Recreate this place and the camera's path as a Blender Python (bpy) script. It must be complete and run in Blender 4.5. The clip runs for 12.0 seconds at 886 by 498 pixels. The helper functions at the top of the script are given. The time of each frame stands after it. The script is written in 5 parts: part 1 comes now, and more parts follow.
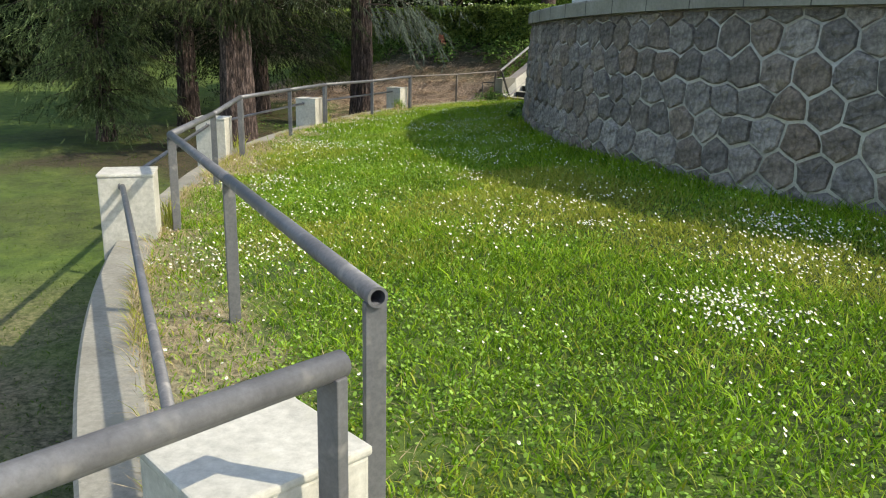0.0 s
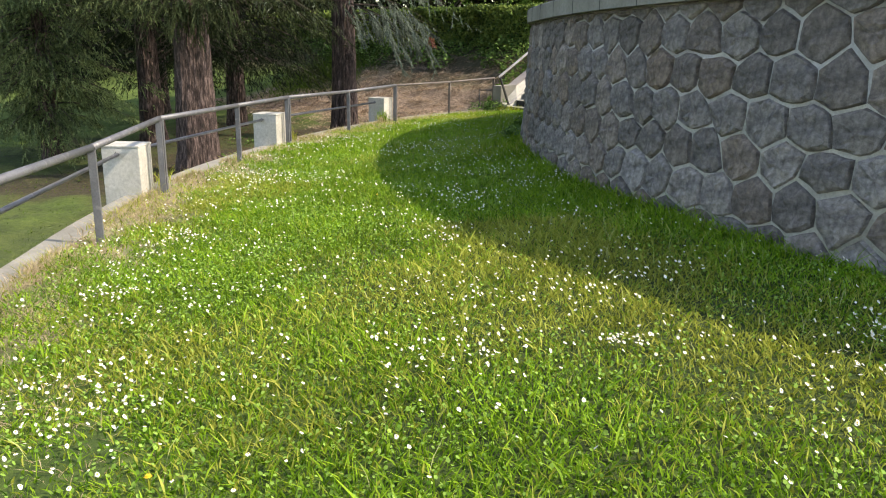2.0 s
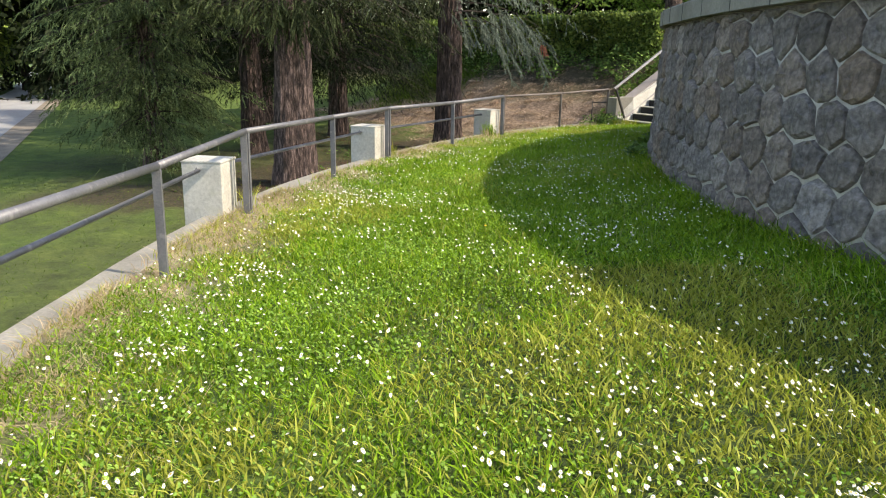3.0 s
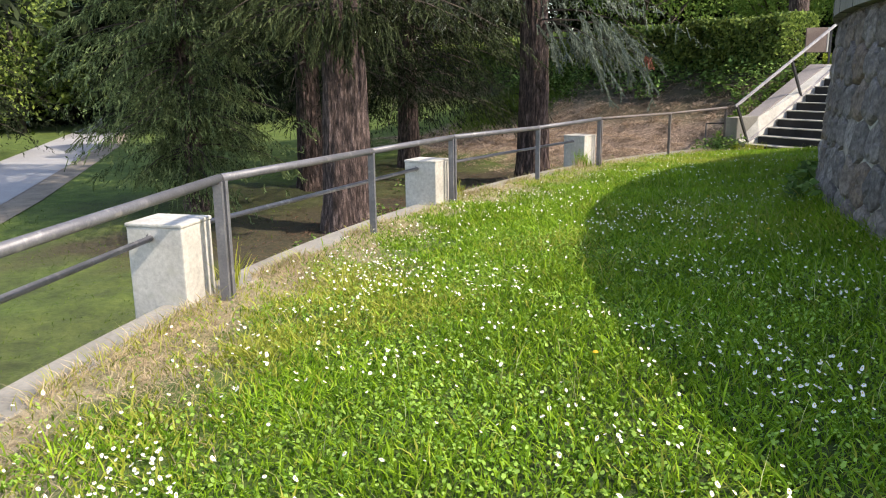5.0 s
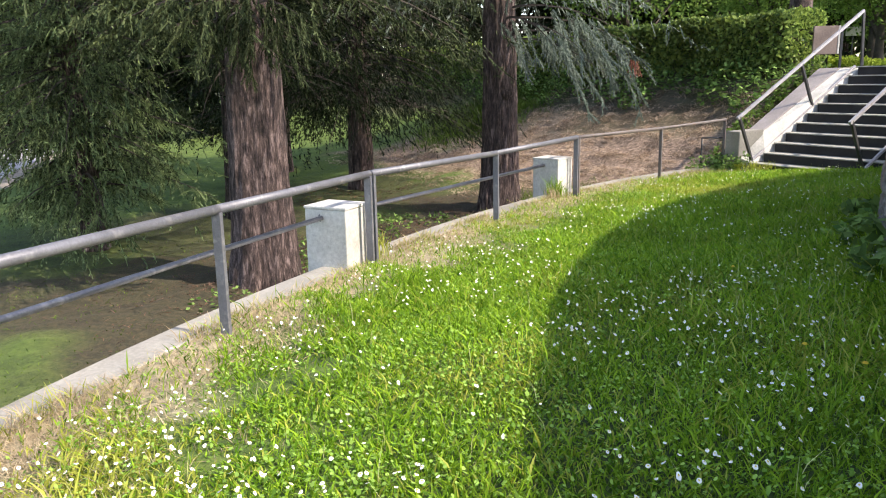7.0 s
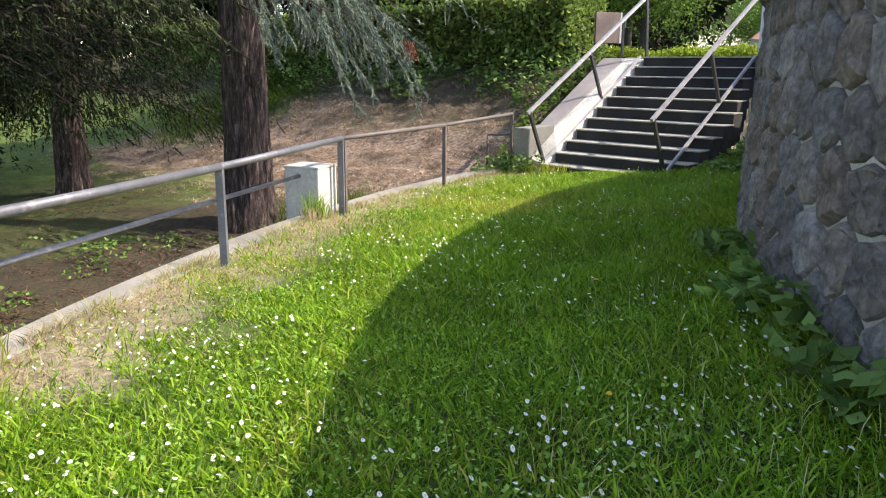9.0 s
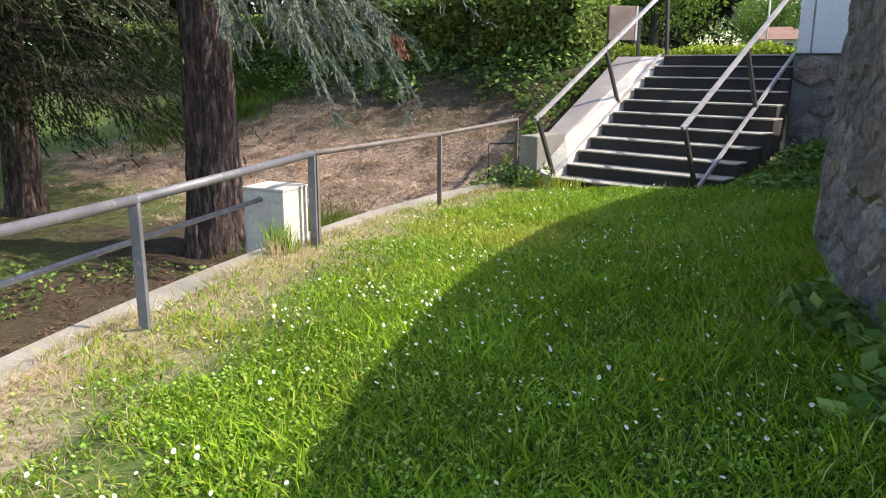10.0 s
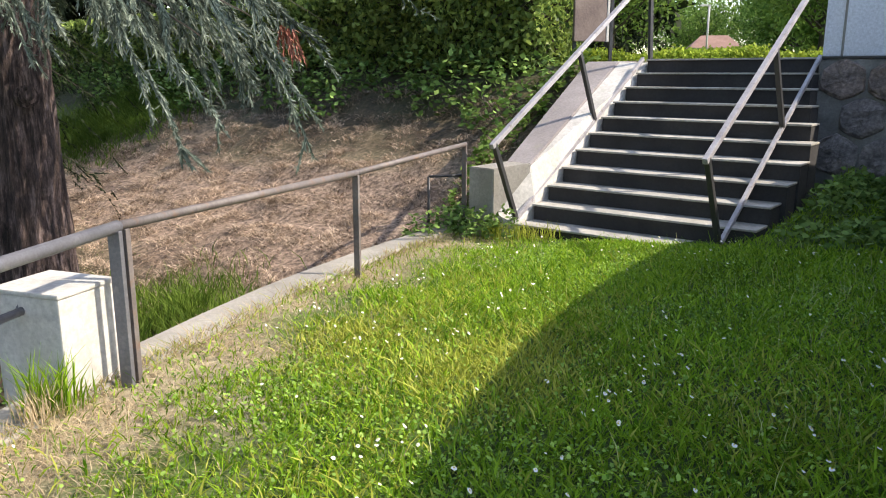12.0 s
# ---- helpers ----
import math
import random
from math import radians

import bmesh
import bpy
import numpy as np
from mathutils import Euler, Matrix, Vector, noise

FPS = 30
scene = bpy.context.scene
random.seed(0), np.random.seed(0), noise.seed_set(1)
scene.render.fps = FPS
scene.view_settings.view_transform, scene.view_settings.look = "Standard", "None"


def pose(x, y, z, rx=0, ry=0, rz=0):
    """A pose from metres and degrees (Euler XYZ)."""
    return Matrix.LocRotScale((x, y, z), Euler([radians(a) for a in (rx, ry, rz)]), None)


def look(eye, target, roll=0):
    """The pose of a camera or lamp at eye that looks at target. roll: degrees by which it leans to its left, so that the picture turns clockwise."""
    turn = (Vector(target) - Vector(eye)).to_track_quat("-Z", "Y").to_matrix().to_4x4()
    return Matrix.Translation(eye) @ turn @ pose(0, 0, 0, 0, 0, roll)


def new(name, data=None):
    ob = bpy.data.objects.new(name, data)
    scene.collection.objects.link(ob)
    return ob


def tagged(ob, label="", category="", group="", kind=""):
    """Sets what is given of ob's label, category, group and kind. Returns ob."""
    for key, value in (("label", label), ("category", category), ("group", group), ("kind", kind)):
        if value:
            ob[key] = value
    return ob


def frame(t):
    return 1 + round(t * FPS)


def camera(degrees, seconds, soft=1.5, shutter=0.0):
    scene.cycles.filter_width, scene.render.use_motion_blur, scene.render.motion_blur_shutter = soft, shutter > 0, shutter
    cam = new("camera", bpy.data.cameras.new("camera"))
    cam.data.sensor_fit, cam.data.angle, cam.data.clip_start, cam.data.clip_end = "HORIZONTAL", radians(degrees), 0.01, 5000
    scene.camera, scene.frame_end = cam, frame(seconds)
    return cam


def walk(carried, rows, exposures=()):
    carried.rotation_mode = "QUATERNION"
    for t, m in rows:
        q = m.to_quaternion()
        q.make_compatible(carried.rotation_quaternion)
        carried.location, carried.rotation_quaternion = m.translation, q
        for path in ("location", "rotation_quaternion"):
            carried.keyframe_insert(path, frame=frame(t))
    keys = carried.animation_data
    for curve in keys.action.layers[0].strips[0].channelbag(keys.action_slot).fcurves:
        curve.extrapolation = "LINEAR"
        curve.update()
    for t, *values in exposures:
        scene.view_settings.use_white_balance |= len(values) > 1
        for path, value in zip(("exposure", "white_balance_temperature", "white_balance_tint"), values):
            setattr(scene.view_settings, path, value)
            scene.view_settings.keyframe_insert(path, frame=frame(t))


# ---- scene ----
cam = camera(59.6, 12.0, soft=1.05)
PATH = [
    (0, (0.041, 0.246, 1.647), (0.039, 2.172, 1.111), 1.5),
    (0.5, (0.152, 0.914, 1.605), (0.263, 2.835, 1.059), 1.9),
    (1, (0.393, 1.54, 1.596), (0.496, 3.46, 1.046), 2.0),
    (1.5, (0.465, 2.25, 1.611), (0.537, 4.173, 1.063), 1.3),
    (2, (0.396, 2.969, 1.63), (0.379, 4.898, 1.102), 1.0),
    (2.5, (0.327, 3.644, 1.547), (0.174, 5.574, 1.046), 0.8),
    (3, (0.179, 4.33, 1.547), (-0.09, 6.247, 1.041), 1.0),
    (3.2, (0.142, 4.57, 1.568), (-0.181, 6.48, 1.072), 0.4),
    (4.8, (-0.213, 7.188, 1.312), (-0.685, 9.08, 0.866), -0.8),
    (5, (-0.212, 7.492, 1.339), (-0.703, 9.379, 0.895), -0.7),
    (5.5, (-0.226, 8.165, 1.316), (-0.749, 10.046, 0.882), -0.5),
    (6, (-0.239, 8.991, 1.302), (-0.768, 10.87, 0.867), -1.1),
    (6.5, (-0.215, 9.708, 1.359), (-0.738, 11.59, 0.928), -1.1),
    (7, (-0.302, 10.482, 1.385), (-0.754, 12.382, 0.953), -1.1),
    (7.5, (-0.309, 11.269, 1.375), (-0.594, 13.196, 0.925), -0.6),
    (7.7, (-0.327, 11.558, 1.344), (-0.492, 13.499, 0.889), -0.6),
    (9.3, (-0.367, 13.947, 1.312), (-0.253, 15.888, 0.844), 0.3),
    (9.5, (-0.311, 14.297, 1.316), (-0.2, 16.238, 0.847), 0.2),
    (10, (-0.231, 15.13, 1.287), (-0.115, 17.072, 0.823), 0.2),
    (10.5, (-0.253, 15.904, 1.271), (-0.128, 17.847, 0.811), 0.2),
    (11, (-0.129, 16.775, 1.281), (0.019, 18.716, 0.823), 0.5),
    (11.5, (-0.045, 17.637, 1.249), (0.176, 19.574, 0.802), 0.2),
    (12, (0.137, 18.275, 1.262), (0.406, 20.207, 0.82), 0.1),
]
walk(cam, [(t, look(eye, target, roll)) for t, eye, target, roll in PATH], [(0, 0.74, 7700, 3), (1, 1.0, 7800, 5), (2, 1.07, 7800, 9), (3, 1.07, 7800, 9), (5, 1.1, 7450, 13), (7, 1.43, 7200, 14), (12, 1.38, 7250, 13)])

# ---- world and sun ----
SUN_AZ = math.atan2(0.97, -0.243)
SUN_EL = radians(43)
world = bpy.data.worlds.new("world")
scene.world = world
world.use_nodes = True
wn = world.node_tree.nodes
wl = world.node_tree.links
sky = wn.new("ShaderNodeTexSky")
sky.sky_type = "NISHITA"
sky.sun_disc = False
sky.sun_elevation = SUN_EL
sky.sun_rotation = SUN_AZ
wn["Background"].inputs["Strength"].default_value = 0.18
wl.new(sky.outputs["Color"], wn["Background"].inputs["Color"])
sun = new("sun", bpy.data.lights.new("sun", "SUN"))
sun.data.energy = 3.0
sun.data.angle = radians(0.6)
sun.data.color = (1.0, 0.95, 0.86)
TO_SUN = Vector((math.sin(SUN_AZ) * math.cos(SUN_EL), math.cos(SUN_AZ) * math.cos(SUN_EL), math.sin(SUN_EL)))
sun.matrix_world = look(TO_SUN * 30, (0, 0, 0))


# ---- materials ----
def material(name, base, rough=0.8, metal=0.0):
    m = bpy.data.materials.new(name)
    m.use_nodes = True
    b = m.node_tree.nodes["Principled BSDF"]
    b.inputs["Base Color"].default_value = (*base, 1)
    b.inputs["Roughness"].default_value = rough
    b.inputs["Metallic"].default_value = metal
    return m, m.node_tree.nodes, m.node_tree.links, b


def ramp(nodes, links, fac, stops):
    r = nodes.new("ShaderNodeValToRGB")
    els = r.color_ramp.elements
    while len(els) < len(stops):
        els.new(0.5)
    for e, (p, c) in zip(els, stops):
        e.position = p
        e.color = (*c, 1)
    links.new(fac, r.inputs["Fac"])
    return r.outputs["Color"]


def tex_noise(nodes, links, scale, detail=4, rough=0.6, stretch=None):
    n = nodes.new("ShaderNodeTexNoise")
    n.inputs["Scale"].default_value = scale
    n.inputs["Detail"].default_value = detail
    n.inputs["Roughness"].default_value = rough
    co = nodes.new("ShaderNodeTexCoord")
    out = co.outputs["Object"]
    if stretch:
        mp = nodes.new("ShaderNodeMapping")
        mp.inputs["Scale"].default_value = stretch
        links.new(out, mp.inputs["Vector"])
        out = mp.outputs["Vector"]
    links.new(out, n.inputs["Vector"])
    return n.outputs["Fac"]


def mixc(nodes, links, fac, a, b, mode="MIX"):
    x = nodes.new("ShaderNodeMix")
    x.data_type = "RGBA"
    x.blend_type = mode
    for slot, v in (("Factor", fac), ("A", a), ("B", b)):
        socket = [q for q in x.inputs if q.name == slot and (q.type == "RGBA" or slot == "Factor" and q.type == "VALUE")][0]
        if hasattr(v, "is_linked"):
            links.new(v, socket)
        else:
            socket.default_value = v if slot == "Factor" else (*v, 1)
    return [q for q in x.outputs if q.type == "RGBA"][0]


def bump(nodes, links, b, height, strength=0.4, distance=0.01):
    n = nodes.new("ShaderNodeBump")
    n.inputs["Strength"].default_value = strength
    n.inputs["Distance"].default_value = distance
    links.new(height, n.inputs["Height"])
    links.new(n.outputs["Normal"], b.inputs["Normal"])


def two_scale(name, dark, light, coarse, fine, rough=0.85, strength=0.5, distance=0.01, metal=0.0, stain=None):
    m, n, l, b = material(name, light, rough, metal)
    big = tex_noise(n, l, coarse, 5, 0.6)
    small = tex_noise(n, l, fine, 6, 0.7)
    col = ramp(n, l, big, [(0.3, dark), (0.7, light)])
    grain = ramp(n, l, small, [(0.3, (0.72, 0.72, 0.72)), (0.7, (1.1, 1.1, 1.1))])
    col = mixc(n, l, 1.0, col, grain, "MULTIPLY")
    if stain:
        sp = tex_noise(n, l, coarse * 2.7, 3, 0.5)
        fac = ramp(n, l, sp, [(0.58, (0, 0, 0)), (0.72, (0.7, 0.7, 0.7))])
        col = mixc(n, l, fac, col, stain)
    l.new(col, b.inputs["Base Color"])
    bump(n, l, b, small, strength, distance)
    return m


def leafy(name, dark, light, scale=0.6, trans=0.25, rough=0.6, spread=0.5):
    m, n, l, b = material(name, light, rough)
    geo = n.new("ShaderNodeNewGeometry")
    a = ramp(n, l, geo.outputs["Random Per Island"], [(0.0, dark), (1.0, light)])
    big = tex_noise(n, l, scale, 3)
    shade = ramp(n, l, big, [(0.3, (1 - spread,) * 3), (0.7, (1 + spread * 0.4,) * 3)])
    col = mixc(n, l, 1.0, a, shade, "MULTIPLY")
    l.new(col, b.inputs["Base Color"])
    b.inputs["Specular IOR Level"].default_value = 0.1
    tr = n.new("ShaderNodeBsdfTranslucent")
    l.new(col, tr.inputs["Color"])
    mx = n.new("ShaderNodeMixShader")
    mx.inputs["Fac"].default_value = trans
    l.new(b.outputs["BSDF"], mx.inputs[1])
    l.new(tr.outputs["BSDF"], mx.inputs[2])
    l.new(mx.outputs["Shader"], n["Material Output"].inputs["Surface"])
    return m


def ground_material():
    m, n, l, b = material("ground_soil_and_grass", (0.1, 0.12, 0.04), 0.95)
    att = n.new("ShaderNodeAttribute")
    att.attribute_name = "cover"
    big = tex_noise(n, l, 0.5, 5)
    small = tex_noise(n, l, 14, 7, 0.75)
    patchy = tex_noise(n, l, 2.2, 6, 0.7)
    green = ramp(n, l, patchy, [(0.32, (0.045, 0.08, 0.012)), (0.5, (0.085, 0.14, 0.02)), (0.68, (0.14, 0.195, 0.036))])
    dry = ramp(n, l, small, [(0.36, (0.06, 0.041, 0.029)), (0.62, (0.42, 0.305, 0.23))])
    # Needle litter tone, which also carries the painted shade of the upper bank.
    needles = ramp(n, l, small, [(0.3, (0.018, 0.012, 0.009)), (0.7, (0.08, 0.048, 0.033))])
    sep = n.new("ShaderNodeSeparateColor")
    l.new(att.outputs["Color"], sep.inputs["Color"])
    # Dark ground under the lawn: shade between blades and leaves put into the colour.
    gap_shade = ramp(n, l, small, [(0.3, (0.024, 0.042, 0.007)), (0.7, (0.07, 0.11, 0.018))])
    green = mixc(n, l, att.outputs["Alpha"], green, gap_shade)
    col = mixc(n, l, sep.outputs["Red"], green, dry)
    col = mixc(n, l, sep.outputs["Green"], col, needles)
    thatch = ramp(n, l, small, [(0.3, (0.19, 0.155, 0.09)), (0.62, (0.48, 0.405, 0.275))])
    col = mixc(n, l, sep.outputs["Blue"], col, thatch)
    grain = ramp(n, l, small, [(0.3, (0.6, 0.6, 0.6)), (0.7, (1.15, 1.15, 1.15))])
    col = mixc(n, l, 1.0, col, grain, "MULTIPLY")
    l.new(col, b.inputs["Base Color"])
    bump(n, l, b, small, 0.8, 0.03)
    return m


MAT_GROUND = ground_material()


def stone_material():
    m, n, l, b = material("grey_basalt", (0.1, 0.1, 0.11), 0.75)
    info = n.new("ShaderNodeObjectInfo")
    small = tex_noise(n, l, 22, 7, 0.7)
    mid = tex_noise(n, l, 5, 4, 0.6)
    tone = ramp(n, l, info.outputs["Random"], [(0.0, (0.17, 0.15, 0.15)), (0.4, (0.30, 0.272, 0.275)), (0.6, (0.22, 0.193, 0.19)), (0.8, (0.265, 0.205, 0.175)), (1.0, (0.40, 0.365, 0.37))])
    grain = ramp(n, l, small, [(0.32, (0.5, 0.5, 0.5)), (0.68, (1.3, 1.3, 1.3))])
    blot = ramp(n, l, mid, [(0.34, (0.68, 0.68, 0.69)), (0.5, (1.0, 1.0, 0.99)), (0.66, (1.3, 1.28, 1.25))])
    col = mixc(n, l, 1.0, mixc(n, l, 1.0, tone, grain, "MULTIPLY"), blot, "MULTIPLY")
    l.new(col, b.inputs["Base Color"])
    rock = tex_noise(n, l, 9, 8, 0.72)
    bump(n, l, b, rock, 1.0, 0.07)
    return m


MAT_STONE = stone_material()
MAT_MORTAR = two_scale("pale_mortar", (0.38, 0.365, 0.34), (0.64, 0.62, 0.585), 3.0, 40, 0.9, 0.5, 0.006)
MAT_CONCRETE = two_scale("weathered_concrete", (0.22, 0.205, 0.18), (0.38, 0.36, 0.32), 1.6, 34, 0.9, 0.5, 0.006, stain=(0.25, 0.24, 0.2))
MAT_WHITE = two_scale("limewashed_concrete", (0.41, 0.395, 0.365), (0.62, 0.60, 0.565), 2.4, 26, 0.85, 0.35, 0.005, stain=(0.4, 0.39, 0.33))
MAT_COPING = two_scale("grey_coping_concrete", (0.2, 0.19, 0.17), (0.31, 0.30, 0.275), 1.8, 30, 0.9, 0.4, 0.006)
MAT_STEEL = two_scale("grey_painted_steel", (0.125, 0.125, 0.143), (0.195, 0.196, 0.217), 4, 60, 0.5, 0.15, 0.002, 0.25, stain=(0.3, 0.29, 0.29))
# Same rail steel darkened for shade between E and G, with rusty blotches.
MAT_SHADESTEEL = two_scale("shaded_brown_grey_steel", (0.12, 0.10, 0.095), (0.2, 0.175, 0.165), 4, 50, 0.6, 0.2, 0.002, 0.1, stain=(0.2, 0.12, 0.08))
MAT_DARKSTEEL = two_scale("dark_painted_steel", (0.03, 0.03, 0.032), (0.06, 0.06, 0.062), 4, 60, 0.5, 0.15, 0.002, 0.2)
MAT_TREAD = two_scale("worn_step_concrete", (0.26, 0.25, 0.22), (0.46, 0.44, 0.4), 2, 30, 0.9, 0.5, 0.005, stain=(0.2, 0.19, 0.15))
# Risers face away from the sun; their shade is put into this near-black.
MAT_RISER = two_scale("shade_dark_step_concrete", (0.02, 0.019, 0.02), (0.045, 0.042, 0.042), 2, 30, 0.9, 0.5, 0.005)
MAT_PLASTER = two_scale("pale_blue_grey_plaster", (0.6, 0.63, 0.69), (0.72, 0.75, 0.81), 0.8, 40, 0.85, 0.25, 0.004)


def bark_material():
    m, n, l, b = material("brown_conifer_bark", (0.2, 0.15, 0.12), 0.95)
    ridge = tex_noise(n, l, 11, 7, 0.72, (1.7, 1.7, 0.34))
    fine = tex_noise(n, l, 46, 5, 0.7, (1, 1, 0.5))
    col = ramp(n, l, ridge, [(0.38, (0.011, 0.007, 0.0065)), (0.52, (0.075, 0.05, 0.045)), (0.64, (0.225, 0.165, 0.152))])
    grain = ramp(n, l, fine, [(0.3, (0.7, 0.7, 0.7)), (0.7, (1.15, 1.15, 1.15))])
    l.new(mixc(n, l, 1.0, col, grain, "MULTIPLY"), b.inputs["Base Color"])
    bump(n, l, b, ridge, 1.0, 0.05)
    return m


MAT_BARK = bark_material()
MAT_ROAD = two_scale("pale_asphalt_road", (0.33, 0.33, 0.345), (0.43, 0.43, 0.445), 0.6, 30, 0.85, 0.3, 0.005)
MAT_GRAVEL = two_scale("gravel_shoulder", (0.2, 0.17, 0.135), (0.34, 0.29, 0.235), 2, 20, 0.95, 0.8, 0.02)
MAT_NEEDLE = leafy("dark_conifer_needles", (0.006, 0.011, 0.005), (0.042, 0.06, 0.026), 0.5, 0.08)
MAT_BLUE = leafy("blue_green_conifer_needles", (0.07, 0.095, 0.075), (0.28, 0.325, 0.26), 0.5, 0.2)
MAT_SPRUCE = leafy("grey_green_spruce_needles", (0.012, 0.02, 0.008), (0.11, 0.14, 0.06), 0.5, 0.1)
# Lighter copy of the spruce needles, with sunlight put into the colour.
MAT_SUNSPRUCE = leafy("sunlit_grey_green_spruce_needles", (0.025, 0.045, 0.018), (0.27, 0.35, 0.15), 0.5, 0.16)
MAT_HEDGE = leafy("hedge_leaves", (0.04, 0.085, 0.025), (0.34, 0.44, 0.105), 0.6, 0.35, 0.4)
MAT_LOWHEDGE = leafy("young_yellow_green_hedge_leaves", (0.12, 0.2, 0.02), (0.42, 0.5, 0.07), 0.6, 0.35)
MAT_LEAF = leafy("broadleaf_leaves", (0.06, 0.13, 0.025), (0.21, 0.32, 0.075), 0.3, 0.4)
MAT_GRASS = leafy("lawn_grass_blades", (0.07, 0.18, 0.01), (0.37, 0.57, 0.045), 0.9, 0.45, 0.5, 0.3)
MAT_DRY = leafy("dry_straw_blades", (0.36, 0.27, 0.17), (0.66, 0.54, 0.36), 1.2, 0.3, 0.7, 0.3)
MAT_PETAL = leafy("white_daisy_petals", (0.8, 0.8, 0.78), (0.9, 0.9, 0.88), 3, 0.25, 0.6, 0.05)
MAT_YELLOW, _, _, _ = material("yellow_flower_centre", (0.75, 0.5, 0.03), 0.7)
MAT_RUST, _, _, _ = material("withered_red_brown_needles", (0.26, 0.095, 0.06), 0.8)


# ---- mesh helpers ----
def mesh_of(name, verts, faces, mat, smooth=False):
    me = bpy.data.meshes.new(name)
    me.from_pydata([tuple(map(float, v)) for v in verts], [], [tuple(map(int, f)) for f in faces])
    me.materials.append(mat)
    if smooth:
        me.shade_smooth()
    me.update()
    return me


def bulk(name, verts, size, mat):
    """A mesh of many separate polygons of the same number of corners, from an array of corners."""
    verts = np.asarray(verts, dtype=np.float32).reshape(-1, 3)
    n = len(verts) // size
    me = bpy.data.meshes.new(name)
    me.vertices.add(len(verts))
    me.vertices.foreach_set("co", verts.ravel())
    me.loops.add(n * size)
    me.loops.foreach_set("vertex_index", np.arange(n * size, dtype=np.int32))
    me.polygons.add(n)
    me.polygons.foreach_set("loop_start", np.arange(0, n * size, size, dtype=np.int32))
    me.materials.append(mat)
    me.update(calc_edges=True)
    me.validate()
    return me


def part(name, data, mat, parent=None, label=""):
    """Links a bmesh or a mesh as one object, under a thing if there is one."""
    if isinstance(data, bmesh.types.BMesh):
        me = bpy.data.meshes.new(name)
        data.to_mesh(me)
        data.free()
        me.materials.append(mat)
        data = me
    ob = new(name, data)
    if parent:
        ob.parent = parent
        ob.matrix_parent_inverse = parent.matrix_world.inverted()
    if label:
        ob["label"] = label
    return ob


def empty(name, at=(0, 0, 0)):
    ob = new(name)
    ob.location = at
    ob.empty_display_size = 0.1
    bpy.context.view_layer.update()
    return ob


def box(bm, m, size, bevel=0.0):
    r = bmesh.ops.create_cube(bm, size=1, matrix=m @ Matrix.Diagonal((*size, 1)))
    if bevel:
        es = list({e for v in r["verts"] for e in v.link_edges})
        bmesh.ops.bevel(bm, geom=es, offset=bevel, segments=2, affect="EDGES", profile=0.6)
    return bm


def tube(bm, a, b, radius, sides=14, inner=0.0):
    """A round bar from a to b; with an inner radius its ends are open pipe."""
    a, b = Vector(a), Vector(b)
    q = (b - a).to_track_quat("Z", "Y").to_matrix()
    rings = []
    for p in (a, b):
        rings.append([bm.verts.new(p + q @ Vector((radius * math.cos(k * math.tau / sides), radius * math.sin(k * math.tau / sides), 0))) for k in range(sides)])
    fs = []
    for k in range(sides):
        fs.append(bm.faces.new((rings[0][k], rings[0][(k + 1) % sides], rings[1][(k + 1) % sides], rings[1][k])))
    for f in fs:
        f.smooth = True
    for p, ring, way in ((a, rings[0], 1), (b, rings[1], -1)):
        if inner:
            lip = [bm.verts.new(p + (v.co - p) * (inner / radius)) for v in ring]
            deep = [bm.verts.new(v.co + (b - a).normalized() * way * 0.12) for v in lip]
            for k in range(sides):
                n = (k + 1) % sides
                bm.faces.new((ring[k], lip[k], lip[n], ring[n]))
                bm.faces.new((lip[k], deep[k], deep[n], lip[n]))
            bm.faces.new(deep)
        else:
            bm.faces.new(ring if way < 0 else ring[::-1])
    bmesh.ops.recalc_face_normals(bm, faces=bm.faces)
    return bm


# ---- plan ----
WC, WR = Vector((14.7, 14.7)), 13.16
KC, KR = Vector((18.12, 12.53)), 21.75
BATTER = 0.05
WALL_TOP = 1.86
RAIL_TOPS = {"T": (-0.21, 1.89, 0.90), "U": (-0.17, 2.52, 0.86), "V": (-1.24, 4.74, 0.785), "Y": (-2.50, 7.36, 0.69), "Z": (-2.87, 9.93, 0.61), "A": (-3.23, 12.57, 0.60),
             "B": (-2.95, 15.10, 0.555), "C": (-2.65, 17.41, 0.515), "D": (-1.86, 19.96, 0.465), "E": (-1.03, 22.56, 0.46), "F": (0.305, 24.88, 0.437), "G": (1.67, 27.36, 0.449)}
S_L0, S_R0 = Vector((2.06, 26.33)), Vector((3.58, 24.76))
S_W = (S_R0 - S_L0).normalized()
S_D = Vector((-S_W.y, S_W.x))
S_LEN = (S_R0 - S_L0).length
BANK_N = Vector((0.76, 0.65))
BANK_O = Vector((1.67, 27.36))


def wall_top(x, y):
    """The wall's top rises a little towards its southern side."""
    return float(np.interp(angle_of(WC, x, y), [182, 197, 206, 300], [1.87, 1.95, 1.99, 2.0]))


def kerb_shift(x, y):
    """The kerb leaves its circle outwards on the way to the stairs."""
    a = np.degrees(np.arctan2(y - KC.y, x - KC.x)) % 360
    return np.interp(a, [139.6, 147.3, 150.8, 165.4], [0.56, 0.42, 0.31, 0.0])


def angle_of(c, x, y):
    return math.degrees(math.atan2(y - c.y, x - c.x)) % 360


def lerp_table(x, table):
    return np.interp(x, [a for a, b in table], [b for a, b in table])


